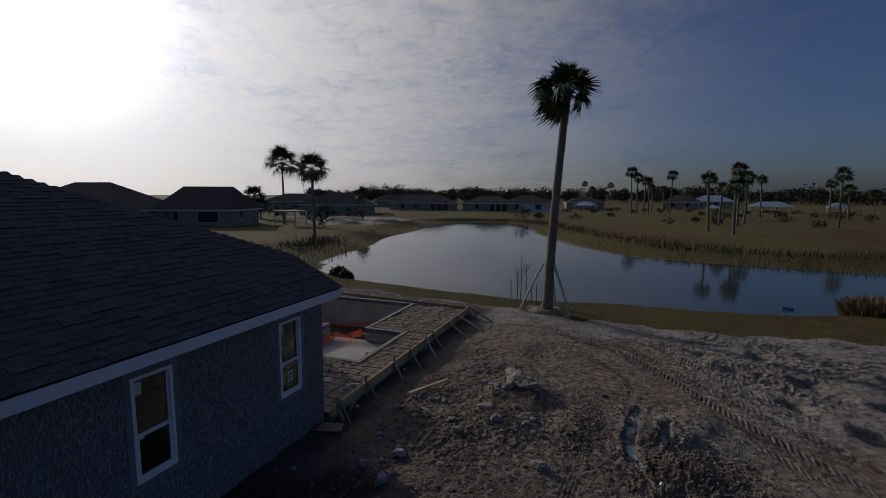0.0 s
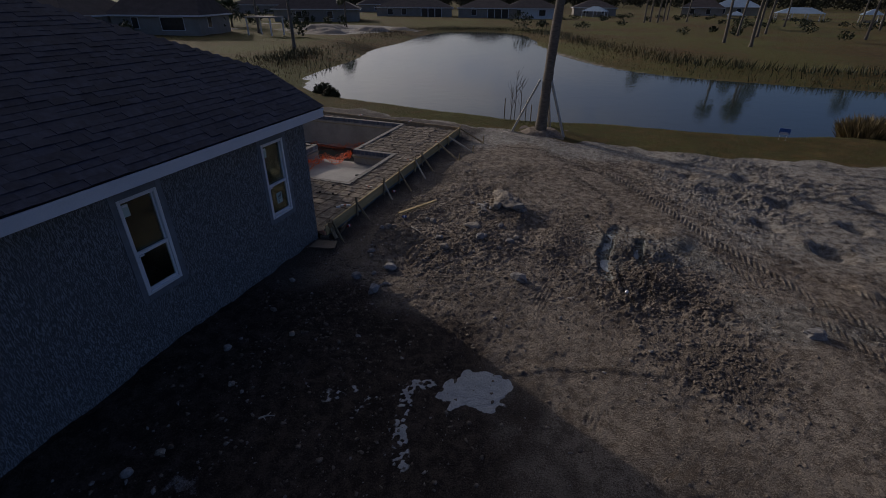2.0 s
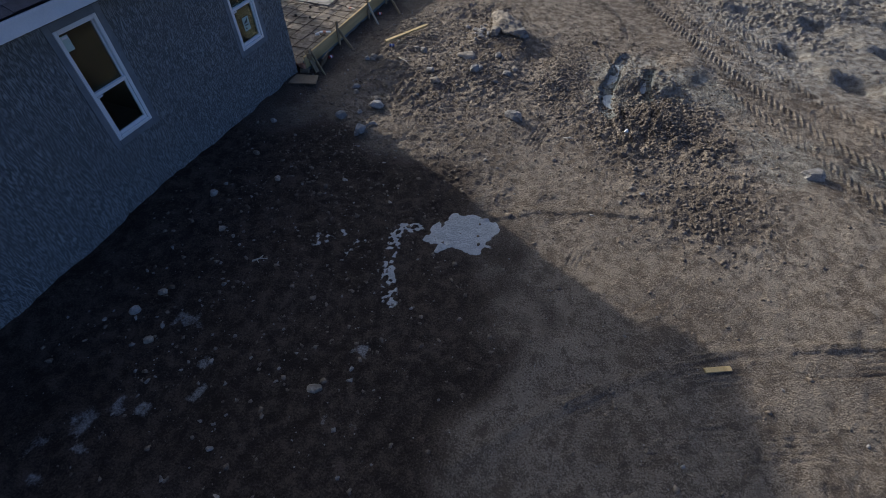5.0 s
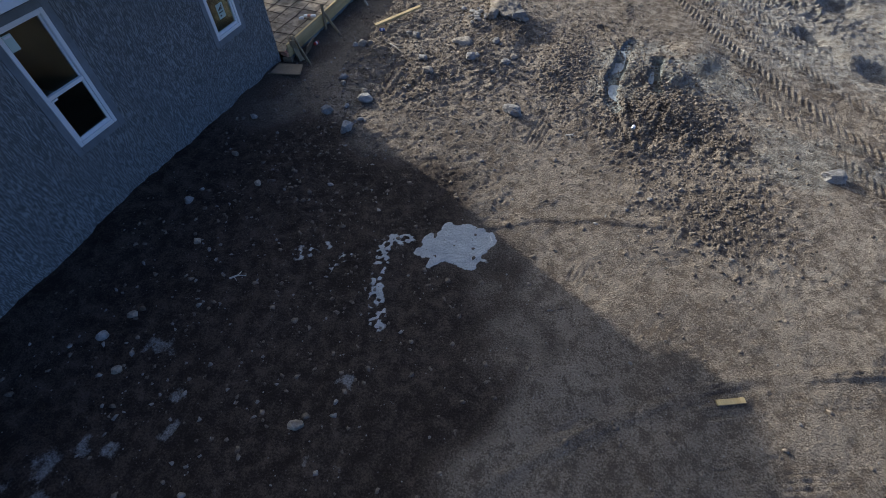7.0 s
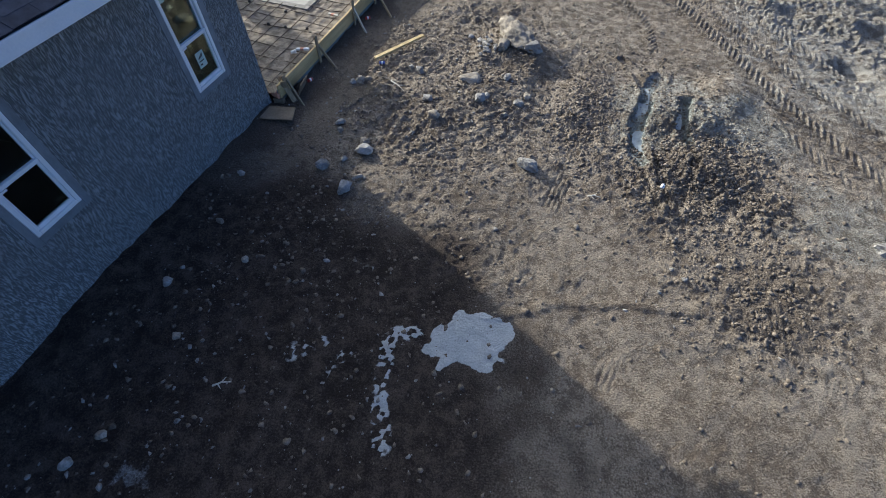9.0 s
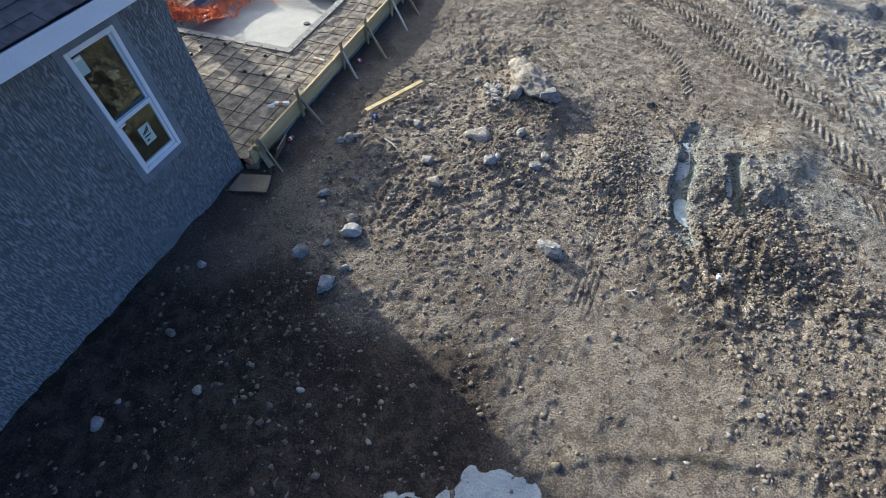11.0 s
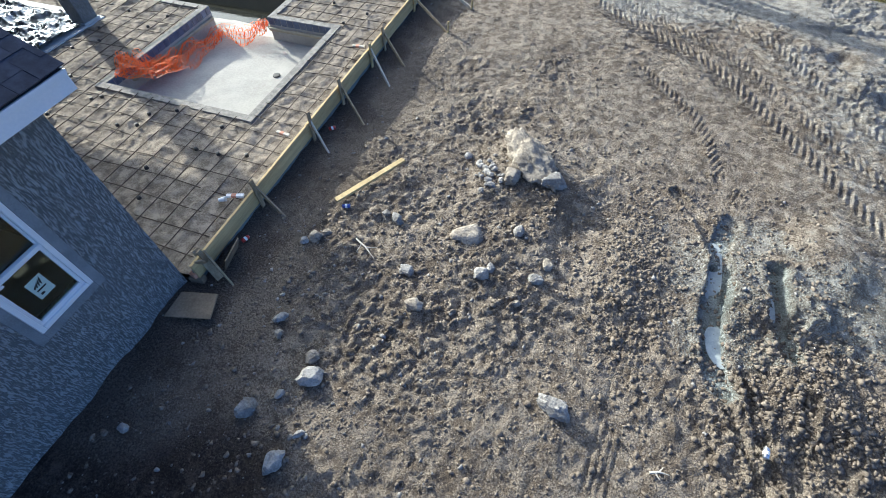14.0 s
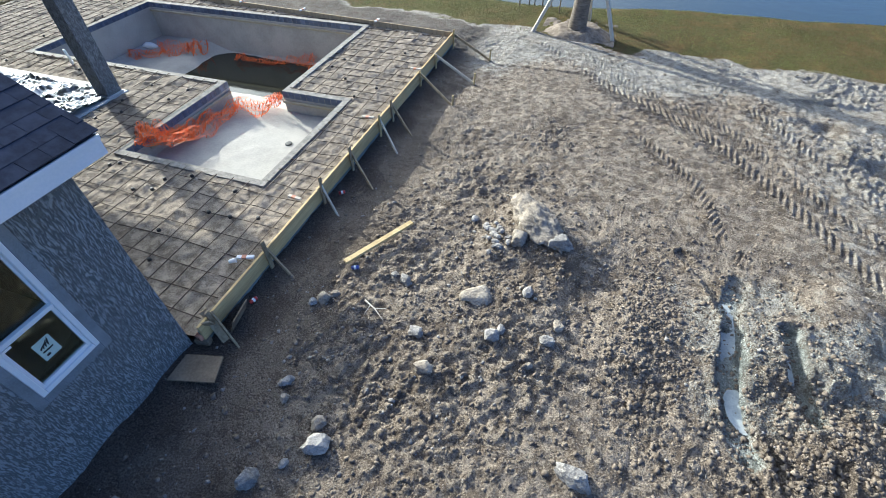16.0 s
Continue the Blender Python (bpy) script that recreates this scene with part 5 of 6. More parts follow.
def litter(name, count, place, low, high, mat, label, category):
    """Loose bits too many to count, in one mesh."""
    base = []
    r = np.random.RandomState(len(name))
    ico = bmesh.new()
    bmesh.ops.create_icosphere(ico, subdivisions=1, radius=1)
    ico_v = np.array([v.co[:] for v in ico.verts])
    ico_f = np.array([[v.index for v in f.verts] for f in ico.faces])
    ico.free()
    xy = place(r, count)
    z = land(xy[:, 0], xy[:, 1])[0]
    size = low + (high - low) * r.rand(len(xy)) ** 4.0
    jit = 1 + 1.25 * (r.rand(len(xy), len(ico_v), 1) - 0.5)
    stretch = 0.6 + 0.7 * r.rand(len(xy), 1, 3)
    stretch[:, :, 2] *= 0.62
    v = ico_v[None] * jit * stretch * size[:, None, None]
    ang = r.rand(len(xy)) * 6.28
    c, s = np.cos(ang)[:, None], np.sin(ang)[:, None]
    v = np.stack([v[..., 0] * c - v[..., 1] * s, v[..., 0] * s + v[..., 1] * c, v[..., 2]], -1)
    v += np.stack([xy[:, 0], xy[:, 1], z + size * 0.05], -1)[:, None]
    f = ico_f[None] + (np.arange(len(xy)) * len(ico_v))[:, None, None]
    me = bpy.data.meshes.new(name)
    v, f = v.reshape(-1, 3), f.reshape(-1, 3)
    me.vertices.add(len(v))
    me.vertices.foreach_set("co", v.ravel())
    me.loops.add(f.size)
    me.loops.foreach_set("vertex_index", f.ravel().astype(np.int32))
    me.polygons.add(len(f))
    me.polygons.foreach_set("loop_start", (np.arange(len(f)) * 3).astype(np.int32))
    me.materials.append(mat)
    me.update()
    return tagged(new(name, me), label, category, kind="stuff")


def blobs(centres):
    def place(r, n):
        c = np.array(centres, float)
        w = c[:, 4] / c[:, 4].sum()
        k = r.choice(len(c), n, p=w)
        xy = c[k, :2] + r.randn(n, 2) * c[k, 2:4]
        ok = (xy[:, 0] > -4.5) & (xy[:, 1] > 0.5) & (xy[:, 1] < 20.8)
        return xy[ok]
    return place


litter("soil_clod", 30000, blobs([(-1.2, 11.2, 1.3, 2.2, 6), (3.0, 10.0, 0.7, 0.7, 5), (3.9, 7.8, 0.6, 0.6, 1.6), (1.0, 11.3, 0.3, 0.9, 2.2), (1, 8, 3.5, 3.5, 1.6), (-2, 4, 1.8, 2.2, 0.8), (5, 14, 3, 3, 1.5), (-3, 8, 1, 1.6, 0.8), (2.4, 12, 0.9, 1.0, 1.4)]), 0.005, 0.038, M_CLOD, "crumbled brown soil clods strewn over the plot", "soil")
litter("gravel", 2000, blobs([(-1.2, 11.5, 1.3, 1.8, 4), (-2.8, 9, 0.9, 1.4, 3), (-2.2, 3.6, 1.6, 1.6, 4), (2.6, 11.2, 0.9, 0.9, 2), (2, 6, 3, 3, 1), (-3.9, 12, 0.4, 2.5, 1)]), 0.005, 0.035, M_ROCK, "pale limestone chips scattered over the soil", "gravel")

for x, y, t, ln in ((-2.32, 4.24, 35, 0.22), (-2.7, 10.55, -30, 0.45), (1.45, 8.9, 15, 0.2)):
    tw = thing("twig", "dry forked twig lying on the soil", "twig", (x, y, ground_z(x, y) + 0.03), t, group="twigs")
    part("stem", Shape().tube([(-ln / 2, 0, 0), (0, 0.01, 0.015), (ln / 2, -0.01, 0)], [0.014, 0.011, 0.005], 6), M_BRACE, tw)
    part("fork", Shape().tube([(0, 0.01, 0.01), (ln * 0.25, ln * 0.3, 0.01)], [0.009, 0.004], 5), M_BRACE, tw)
    part("fork", Shape().tube([(-ln * 0.2, 0, 0.01), (-ln * 0.05, -ln * 0.32, 0.01)], [0.009, 0.004], 5), M_BRACE, tw)


def pool_of(name, line, half, z, mat, label):
    """A thin flat puddle along a line."""
    n = len(line)
    d = np.gradient(line, axis=0)
    d /= np.hypot(d[:, 0], d[:, 1])[:, None]
    w = half * np.sin(np.linspace(0.25, math.pi - 0.25, n)) * (1 + 0.3 * vnoise(np.arange(n) * 0.7, 0, 5))
    a = line + np.stack([-d[:, 1], d[:, 0]], 1) * w[:, None]
    b = line - np.stack([-d[:, 1], d[:, 0]], 1) * w[:, None]
    s = Shape()
    s.add([(x, y, z) for x, y in a] + [(x, y, z) for x, y in b], [(i, i + 1, n + i + 1, n + i) for i in range(n - 1)])
    thing(name, label, "puddle", shape=s, mat=mat)


pool_of("puddle", spline([(1.98, 12.3), (1.93, 11.8), (1.96, 11.3)], 5), 0.17, -0.05, M_SLURRY, "milky grey slurry lying in a wheel rut")
pool_of("puddle", spline([(1.98, 10.9), (2.06, 10.6), (2.12, 10.35)], 5), 0.17, -0.05, M_SLURRY, "pale dried slurry at the end of a rut")
pool_of("puddle", spline([(2.6, 11.95), (2.6, 11.7), (2.68, 11.2)], 5), 0.11, -0.055, M_SLURRY, "milky grey slurry in a narrow rut")

# ---- palms ----
def frond_shape(seed, length=1.6, leaflets=26, droop=0.5):
    """A fan leaf on its stalk, pointing along x."""
    r = random.Random(seed)
    s = Shape()
    stalk = length * 0.56
    s.tube([(0, 0, 0), (stalk * 0.5, 0, 0.06 * length), (stalk, 0, 0.06 * length)], [0.03, 0.02, 0.014], 4)
    hub = Vector((stalk * 0.9, 0, 0.06 * length))
    for k in range(leaflets):
        a = radians(-112 + 224 * k / (leaflets - 1)) + r.uniform(-0.05, 0.05)
        ln = length * (0.58 - 0.14 * abs(a) / 2.0) * r.uniform(0.85, 1.1)
        d = Vector((math.cos(a), math.sin(a), 0.0))
        w = Vector((-d.y, d.x, 0)) * 0.03 * length
        p1 = hub + d * ln * 0.55 + Vector((0, 0, -0.08 * ln * droop + r.uniform(-0.03, 0.03)))
        p2 = hub + d * ln + Vector((0, 0, -ln * droop * r.uniform(0.4, 1.1)))
        s.add([hub, p1 - w, p1 + w, p2], [(0, 1, 2), (1, 3, 2)])
    return s


def trunk_shape(height, lean, r0, r1, seed, sides=12):
    r = random.Random(seed)
    pts, rad = [], []
    n = max(8, int(height * 3))
    for k in range(n + 1):
        t = k / n
        pts.append((lean[0] * t + 0.05 * math.sin(t * 4 + seed), lean[1] * t, height * t - 0.3 * (k == 0)))
        rad.append((r0 + (r1 - r0) * min(1, t * 1.5)) * (1 + 0.06 * r.uniform(-1, 1)) * (1.25 - 0.25 * min(1, t * 12)))
    return Shape().tube(pts, rad, sides)


def crown_at(k, count, r):
    """Turn and pitch of the kth leaf of a crown: upright within, drooping without."""
    az = k * 2.399 + r.uniform(-0.25, 0.25)
    t = (k + 0.5) / count
    return az, radians(84 - 122 * t ** 0.9) + r.uniform(-0.35, 0.35)


def big_palm(x, y, height, lean):
    z = ground_z(x, y)
    p = thing("palm_tree", "tall braced sabal palm with a ragged fan crown", "palm tree", (x, y, z))
    part("trunk", trunk_shape(height, lean, 0.23, 0.17, 3, 14), M_TRUNK, p, smooth=True)
    r = random.Random(9)
    top = Vector((lean[0], lean[1], height))
    boots = Shape()
    for k in range(40):
        a, h = k * 2.4, -0.4 + 0.012 * k
        m = Matrix.Translation(top + Vector((0, 0, h))) @ Matrix.Rotation(a, 4, "Z") @ Matrix.Rotation(radians(-62), 4, "Y")
        boots.box(0.1, -0.035, -0.015, 0.45, 0.035, 0.015, m)
    part("boots", boots, M_DEADFROND, p, "dry leaf bases below the crown")
    meshes = [fix(frond_shape(20 + k, 1.62, 26, 0.22 + 0.2 * k).mesh("frond", M_FROND)) for k in range(4)]
    for k in range(29):
        az, el = crown_at(k, 29, r)
        which = 3 if el < -0.2 else (2 if el < 0.3 else r.choice([0, 1]))
        m = Matrix.Translation(top + Vector((0, 0, 0.1))) @ Matrix.Rotation(az, 4, "Z") @ Matrix.Rotation(-el, 4, "Y") @ Matrix.Rotation(r.uniform(-1.1, 1.1), 4, "X") @ Matrix.Diagonal(((r.uniform(0.45, 0.95) if el > 0.5 else r.uniform(0.8, 1.08)),) * 3 + (1,))
        part("frond", meshes[which], None, p, at=m)
    return p


def far_palm_crown(seed, size):
    r = random.Random(seed)
    s = Shape()
    for k in range(30):
        az, el = crown_at(k, 30, r)
        f = frond_shape(seed * 50 + k, size * r.uniform(0.85, 1.1), 18, 0.45 if el > 0 else 0.8)
        m = Matrix.Rotation(az, 4, "Z") @ Matrix.Rotation(-el, 4, "Y") @ Matrix.Rotation(r.uniform(-0.6, 0.6), 4, "X")
        s.add(f.v, f.f, m)
    return s


palm = big_palm(-1.45, 21.8, 9.75, (0.55, 0.0))
for k, (fx_, fy_) in enumerate(((-2.7, 21.55), (-0.35, 21.6), (-1.2, 23.0))):
    foot = Vector((fx_, fy_, ground_z(fx_, fy_) - 0.05))
    head = Vector((-1.4 + 0.2 * (fx_ + 1.4), 21.8 + 0.12 * (fy_ - 21.8), 2.25))
    L = (head - foot).length
    m = Matrix.Translation(foot) @ (head - foot).to_track_quat("Z", "Y").to_matrix().to_4x4()
    thing("tree_brace", "pale lumber brace propping the tall palm", "brace", group="palm braces", shape=Shape().box(-0.06, -0.04, 0, 0.06, 0.04, L, m, 0.004), mat=M_BRACE)

CROWNS = [fix(far_palm_crown(k + 1, 2.2).mesh("crown", M_FROND)) for k in range(5)]


def far_palm(x, y, height, k, size=1.0, z=None):
    z = ground_z(x, y) if z is None else z
    p = thing("palm_tree", "sabal palm with a dense rounded fan crown", "palm tree", (x, y, z), group="palms beyond the pond")
    lean = (rng.uniform(-0.3, 0.3), rng.uniform(-0.3, 0.3))
    part("trunk", trunk_shape(height, lean, 0.2, 0.16, k, 8), M_TRUNK, p, smooth=True)
    part("crown", CROWNS[k % 5], None, p, at=Matrix.Translation((lean[0], lean[1], height)) @ Matrix.Rotation(k * 1.3, 4, "Z") @ Matrix.Diagonal((size, size, size, 1)))


for k, (x, y, top, size) in enumerate(((-56.9, 70.0, 13.1, 1.9), (-34.1, 48.4, 9.75, 1.32), (-76.3, 84, 6.4, 1.6), (-71.5, 80, 4.3, 1.3), (-50.7, 88, 6.4, 1.1), (-21, 322, 14, 2.0), (-5.4, 332, 13, 2.0), (4.2, 133, 12.1, 1.4), (5.6, 138, 10.8, 1.3), (7.2, 134, 9.5, 1.25), (9.3, 150, 10.2, 1.3), (11.2, 168, 8.7, 1.3), (14.6, 146, 11.8, 1.35), (16.3, 190, 8.2, 1.4), (13.9, 79.5, 8.5, 1.1), (16.0, 73.1, 7.4, 1.15), (18.4, 97, 7.4, 1.05), (21.3, 96.8, 10.9, 1.25), (24.6, 107.4, 9.9, 1.3), (34.2, 137, 10.1, 1.2), (51.0, 145, 9.2, 1.2), (37.4, 101, 10.1, 1.25), (49.5, 130, 7.5, 1.3), (71.7, 174, 7.0, 1.5), (74, 160, 6.5, 1.4), (27, 210, 8, 1.4), (-12, 240, 9, 1.5), (42, 230, 8, 1.4))):
    size *= 0.85 if x < -30 else 0.62
    far_palm(x, y, top - 1.3 * size, k, size)

# ---- shrubs, saplings, sign ----
def bush_shape(seed, rx, ry, rz, count, leaf, grassy=False):
    r = random.Random(seed)
    s = Shape()
    for k in range(count):
        u = Vector((r.gauss(0, 1), r.gauss(0, 1), abs(r.gauss(0, 1)))).normalized() * r.uniform(0.45, 1.0) ** 0.5
        p = Vector((u.x * rx, u.y * ry, u.z * rz * r.uniform(0.75, 1.1)))
        if grassy:
            d = (Vector((u.x, u.y, 1.4)) + Vector((r.uniform(-0.4, 0.4), r.uniform(-0.4, 0.4), 0))).normalized() * leaf * r.uniform(0.6, 1.3)
            w = d.cross(Vector((r.uniform(-1, 1), r.uniform(-1, 1), 0.1))).normalized() * leaf * 0.05
            base = Vector((p.x * 0.8, p.y * 0.8, max(-0.05, p.z * 0.5)))
            s.add([base - w, base + w, base + d], [(0, 1, 2)])
        else:
            a, b = Vector((r.gauss(0, 1), r.gauss(0, 1), r.gauss(0, 1))).normalized() * leaf, Vector((r.gauss(0, 1), r.gauss(0, 1), r.gauss(0, 1))).normalized() * leaf * 0.6
            s.add([p - a, p + b, p + a, p - b], [(0, 1, 2, 3)])
    return s


def shrub(x, y, size, count, leaf, mat, label, grassy=False, seed=1):
    ob = new("shrub", bush_shape(seed, *size, count, leaf, grassy).mesh("shrub", mat))
    ob.location = (x, y, ground_z(x, y) - 0.05)
    return tagged(ob, label, "shrub")


shrub(12.9, 27.5, (1.6, 1.2, 1.0), 2600, 0.7, M_DRYBUSH, "dense tan ornamental grass clump at the shore", True, 3)
shrub(15.3, 28.2, (1.5, 1.1, 0.95), 2200, 0.7, M_DRYBUSH, "dense tan ornamental grass clump at the shore", True, 4)
shrub(-16.4, 27.3, (0.8, 0.8, 0.9), 900, 0.12, M_LEAF, "dark leafy shrub on the bank", False, 5)
shrub(-15.2, 26.2, (0.6, 0.6, 0.6), 600, 0.1, M_LEAF, "dark leafy shrub on the bank", False, 6)
for k, (x, y) in enumerate(((-3.1, 23.85), (-2.85, 23.95), (-3.3, 23.95))):
    r = random.Random(40 + k)
    t = thing("sapling", "thin leafless sapling with upright twigs", "sapling", (x, y, ground_z(x, y)), group="saplings by the shore")
    h = (2.4, 2.0, 1.6)[k]
    part("trunk", Shape().tube([(0, 0, -0.1), (0.03, 0, h * 0.4), (0.0, 0.03, h * 0.75), (0.05, 0, h)], [0.022, 0.017, 0.01, 0.003], 6), M_BARK, t)
    for b in range(16):
        z0, a = r.uniform(0.25, 0.9) * h, r.uniform(0, 6.28)
        ln = r.uniform(0.25, 0.6)
        p1 = (math.cos(a) * ln * 0.35, math.sin(a) * ln * 0.35, z0 + ln * 0.5)
        p2 = (math.cos(a) * ln * 0.55, math.sin(a) * ln * 0.55, z0 + ln)
        part("branch", Shape().tube([(0, 0, z0), p1, p2], [0.008, 0.006, 0.002], 4), M_BARK, t)
for x, y, h in ((-3.56, 23.66, 1.05), (-2.55, 23.9, 1.0), (-2.2, 23.4, 0.9)):
    thing("garden_stake", "thin dark wooden stake beside a sapling", "stake", (x, y, ground_z(x, y)), group="sapling stakes", shape=Shape().box(-0.02, -0.02, -0.2, 0.02, 0.02, h, c=0.004), mat=M_STAKE)
sgn = thing("yard_sign", "small blue yard sign with white bars on the grass", "sign", (8.6, 24.5, ground_z(8.6, 24.5)), -15)
part("panel", Shape().box(-0.2, -0.008, 0.25, 0.2, 0.008, 0.52, c=0.003), M_BLUE, sgn)
for z in (0.31, 0.345):
    part("bar", Shape().box(-0.16, -0.0105, z, 0.16, -0.0085, z + 0.018), M_WHITE, sgn)
part("band", Shape().box(-0.19, -0.0105, 0.26, 0.19, -0.0085, 0.295), M_WHITE, sgn)
for x in (-0.13, 0.13):
    part("leg", Shape().tube([(x, 0, -0.15), (x, 0, 0.26)], 0.006, 5), M_METAL, sgn)
mulch = np.linspace(-1.1, 1.1, 40)
MX, MY = np.meshgrid(mulch, mulch)
MR = np.hypot(MX, MY * 1.15)
mz = 0.2 * step(1.0, 0.55, MR + 0.12 * fbm(MX * 3, MY * 3, 3, 400)) + 0.05 * fbm(MX * 6, MY * 6, 3, 401) - 0.02
mound = new("soil_mound", grid_mesh("soil_mound", mulch, mulch, mz, M_CLOD))
mound.location = (-1.4, 21.85, ground_z(-1.4, 21.85))
tagged(mound, "ring of dug brown soil round the palm's foot", "soil mound")


# ---- lawn, reeds, far woods ----
def blades(name, xy, height, width, mat, label, category, seed, lean=0.5):
    r = np.random.RandomState(seed)
    n = len(xy)
    z = land(xy[:, 0], xy[:, 1])[0]
    h = height * (0.5 + r.rand(n))
    a = r.rand(n) * 6.283
    w = width * (0.6 + 0.8 * r.rand(n))
    base = np.stack([xy[:, 0], xy[:, 1], z - 0.02], 1)
    off = np.stack([np.cos(a) * w, np.sin(a) * w, np.zeros(n)], 1)
    tip = base + np.stack([r.randn(n) * lean * h * 0.6, r.randn(n) * lean * h * 0.6, h], 1)
    v = np.stack([base - off, base + off, tip], 1).reshape(-1, 3)
    f = np.arange(n * 3, dtype=np.int32)
    me = bpy.data.meshes.new(name)
    me.vertices.add(len(v))
    me.vertices.foreach_set("co", v.ravel())
    me.loops.add(len(f))
    me.loops.foreach_set("vertex_index", f)
    me.polygons.add(n)
    me.polygons.foreach_set("loop_start", (np.arange(n) * 3).astype(np.int32))
    me.materials.append(mat)
    me.update()
    return tagged(new(name, me), label, category, kind="stuff")


r = np.random.RandomState(77)
g = np.stack([r.uniform(-17, 15, 90000), r.uniform(20.2, 28.5, 90000)], 1)
gs = pond_side(g[:, 0], g[:, 1])
g = g[(g[:, 1] > grass_edge(g[:, 0]) + 0.15 + 0.5 * fbm(g[:, 0], g[:, 1], 3, 3)) & (gs > 0.25) & (r.rand(len(g)) < 0.35 + 0.9 * np.clip(0.5 + fbm(g[:, 0] * 0.8, g[:, 1] * 0.8, 3, 500), 0, 1))]
blades("lawn_grass", g, 0.055, 0.008, M_LAWN, "short patchy lawn grass along the shore", "grass", 5)


def bank_places(count, mean, spread_):
    """Random places about a set distance outside the pond's far shore."""
    k = r.randint(0, len(POND), count)
    t, turn = r.rand(count, 1), r.rand(count) * 6.283
    p = LOOP[k] * (1 - t) + LOOP[k + 1] * t + np.stack([np.cos(turn), np.sin(turn)], 1) * (mean + spread_ * r.randn(count, 1))
    side = pond_side(p[:, 0], p[:, 1])
    return p[(side > 0.6) & (p[:, 1] > 30) & ((side > mean - 1.5 * spread_) | (r.rand(count) < 0.15)) & (np.hypot(p[:, 0], p[:, 1]) < 130)]


g = bank_places(90000, 7.5, 2.4)
g = g[r.rand(len(g)) < np.clip(0.5 + 1.6 * fbm(g[:, 0] * 0.1, g[:, 1] * 0.1, 3, 501), 0, 1)]
blades("reed_bed", g, 0.34, 0.02, M_REED, "tall dry brown reeds along the far bank", "reeds", 6, 0.4)
g = bank_places(70000, 6.8, 1.3)
g = g[r.rand(len(g)) < np.clip(0.35 + 2.2 * fbm(g[:, 0] * 0.08, g[:, 1] * 0.08, 3, 502), 0, 1)]
blades("dark_scrub", g, 0.55, 0.035, M_LEAF, "dark scrubby growth on the pond's far bank", "scrub", 7, 0.5)


def leaf_cloud(name, centres, radii, per, leaf, mat, label, category, seed):
    """Many loose leaf clumps gathered round centres, in one mesh."""
    r = np.random.RandomState(seed)
    n = len(centres)
    d = r.randn(n, per, 3)
    d /= np.linalg.norm(d, axis=2, keepdims=True)
    d *= r.rand(n, per, 1) ** 0.4
    p = (centres[:, None] + d * radii[:, None]).reshape(-1, 3)
    a, b = r.randn(len(p), 3), r.randn(len(p), 3)
    a *= leaf / np.linalg.norm(a, axis=1, keepdims=True)
    b *= leaf * 0.7 / np.linalg.norm(b, axis=1, keepdims=True)
    v = np.stack([p - a, p + b, p + a, p - b], 1).reshape(-1, 3)
    me = bpy.data.meshes.new(name)
    m = len(p)
    me.vertices.add(len(v))
    me.vertices.foreach_set("co", v.ravel())
    me.loops.add(m * 4)
    me.loops.foreach_set("vertex_index", np.arange(m * 4, dtype=np.int32))
    me.polygons.add(m)
    me.polygons.foreach_set("loop_start", (np.arange(m) * 4).astype(np.int32))
    me.materials.append(mat)
    me.update()
    return tagged(new(name, me), label, category, kind="stuff")


def belt(count, az0, az1, d0, d1, h0, h1, seed):
    r = np.random.RandomState(seed)
    az = np.radians(r.uniform(az0, az1, count))
    d = r.uniform(d0, d1, count)
    h = r.uniform(h0, h1, count) * (0.75 + 0.6 * np.clip(0.5 + vnoise(az * 22, 0, seed), 0, 1))
    c = np.stack([np.sin(az) * d, np.cos(az) * d, h * 0.55], 1)
    return c, np.stack([h * 0.42, h * 0.42, h * 0.5], 1)


c, rad = belt(700, -37, 62, 330, 520, 7, 11, 1)
leaf_cloud("far_woods", c, rad, 150, 0.75, M_WOODS, "low dark belt of woods along the horizon", "woods", 2)
c, rad = belt(160, -36, -8, 260, 340, 6, 9, 3)
leaf_cloud("near_woods", c, rad, 120, 0.5, M_WOODS, "darker stand of trees behind the far houses", "woods", 4)
c, rad = belt(70, -12, 40, 95, 180, 0.9, 1.9, 8)
rad[:, :2] *= 2.2
leaf_cloud("park_shrubs", c, rad, 90, 0.22, M_LEAF, "low dark shrubs dotted about the park", "shrubs", 9)
c, rad = belt(60, -60, -30, 75, 170, 1.0, 2.6, 18)
leaf_cloud("lot_shrubs", c, rad, 80, 0.25, M_LEAF, "dark shrubs round the far houses", "shrubs", 19)


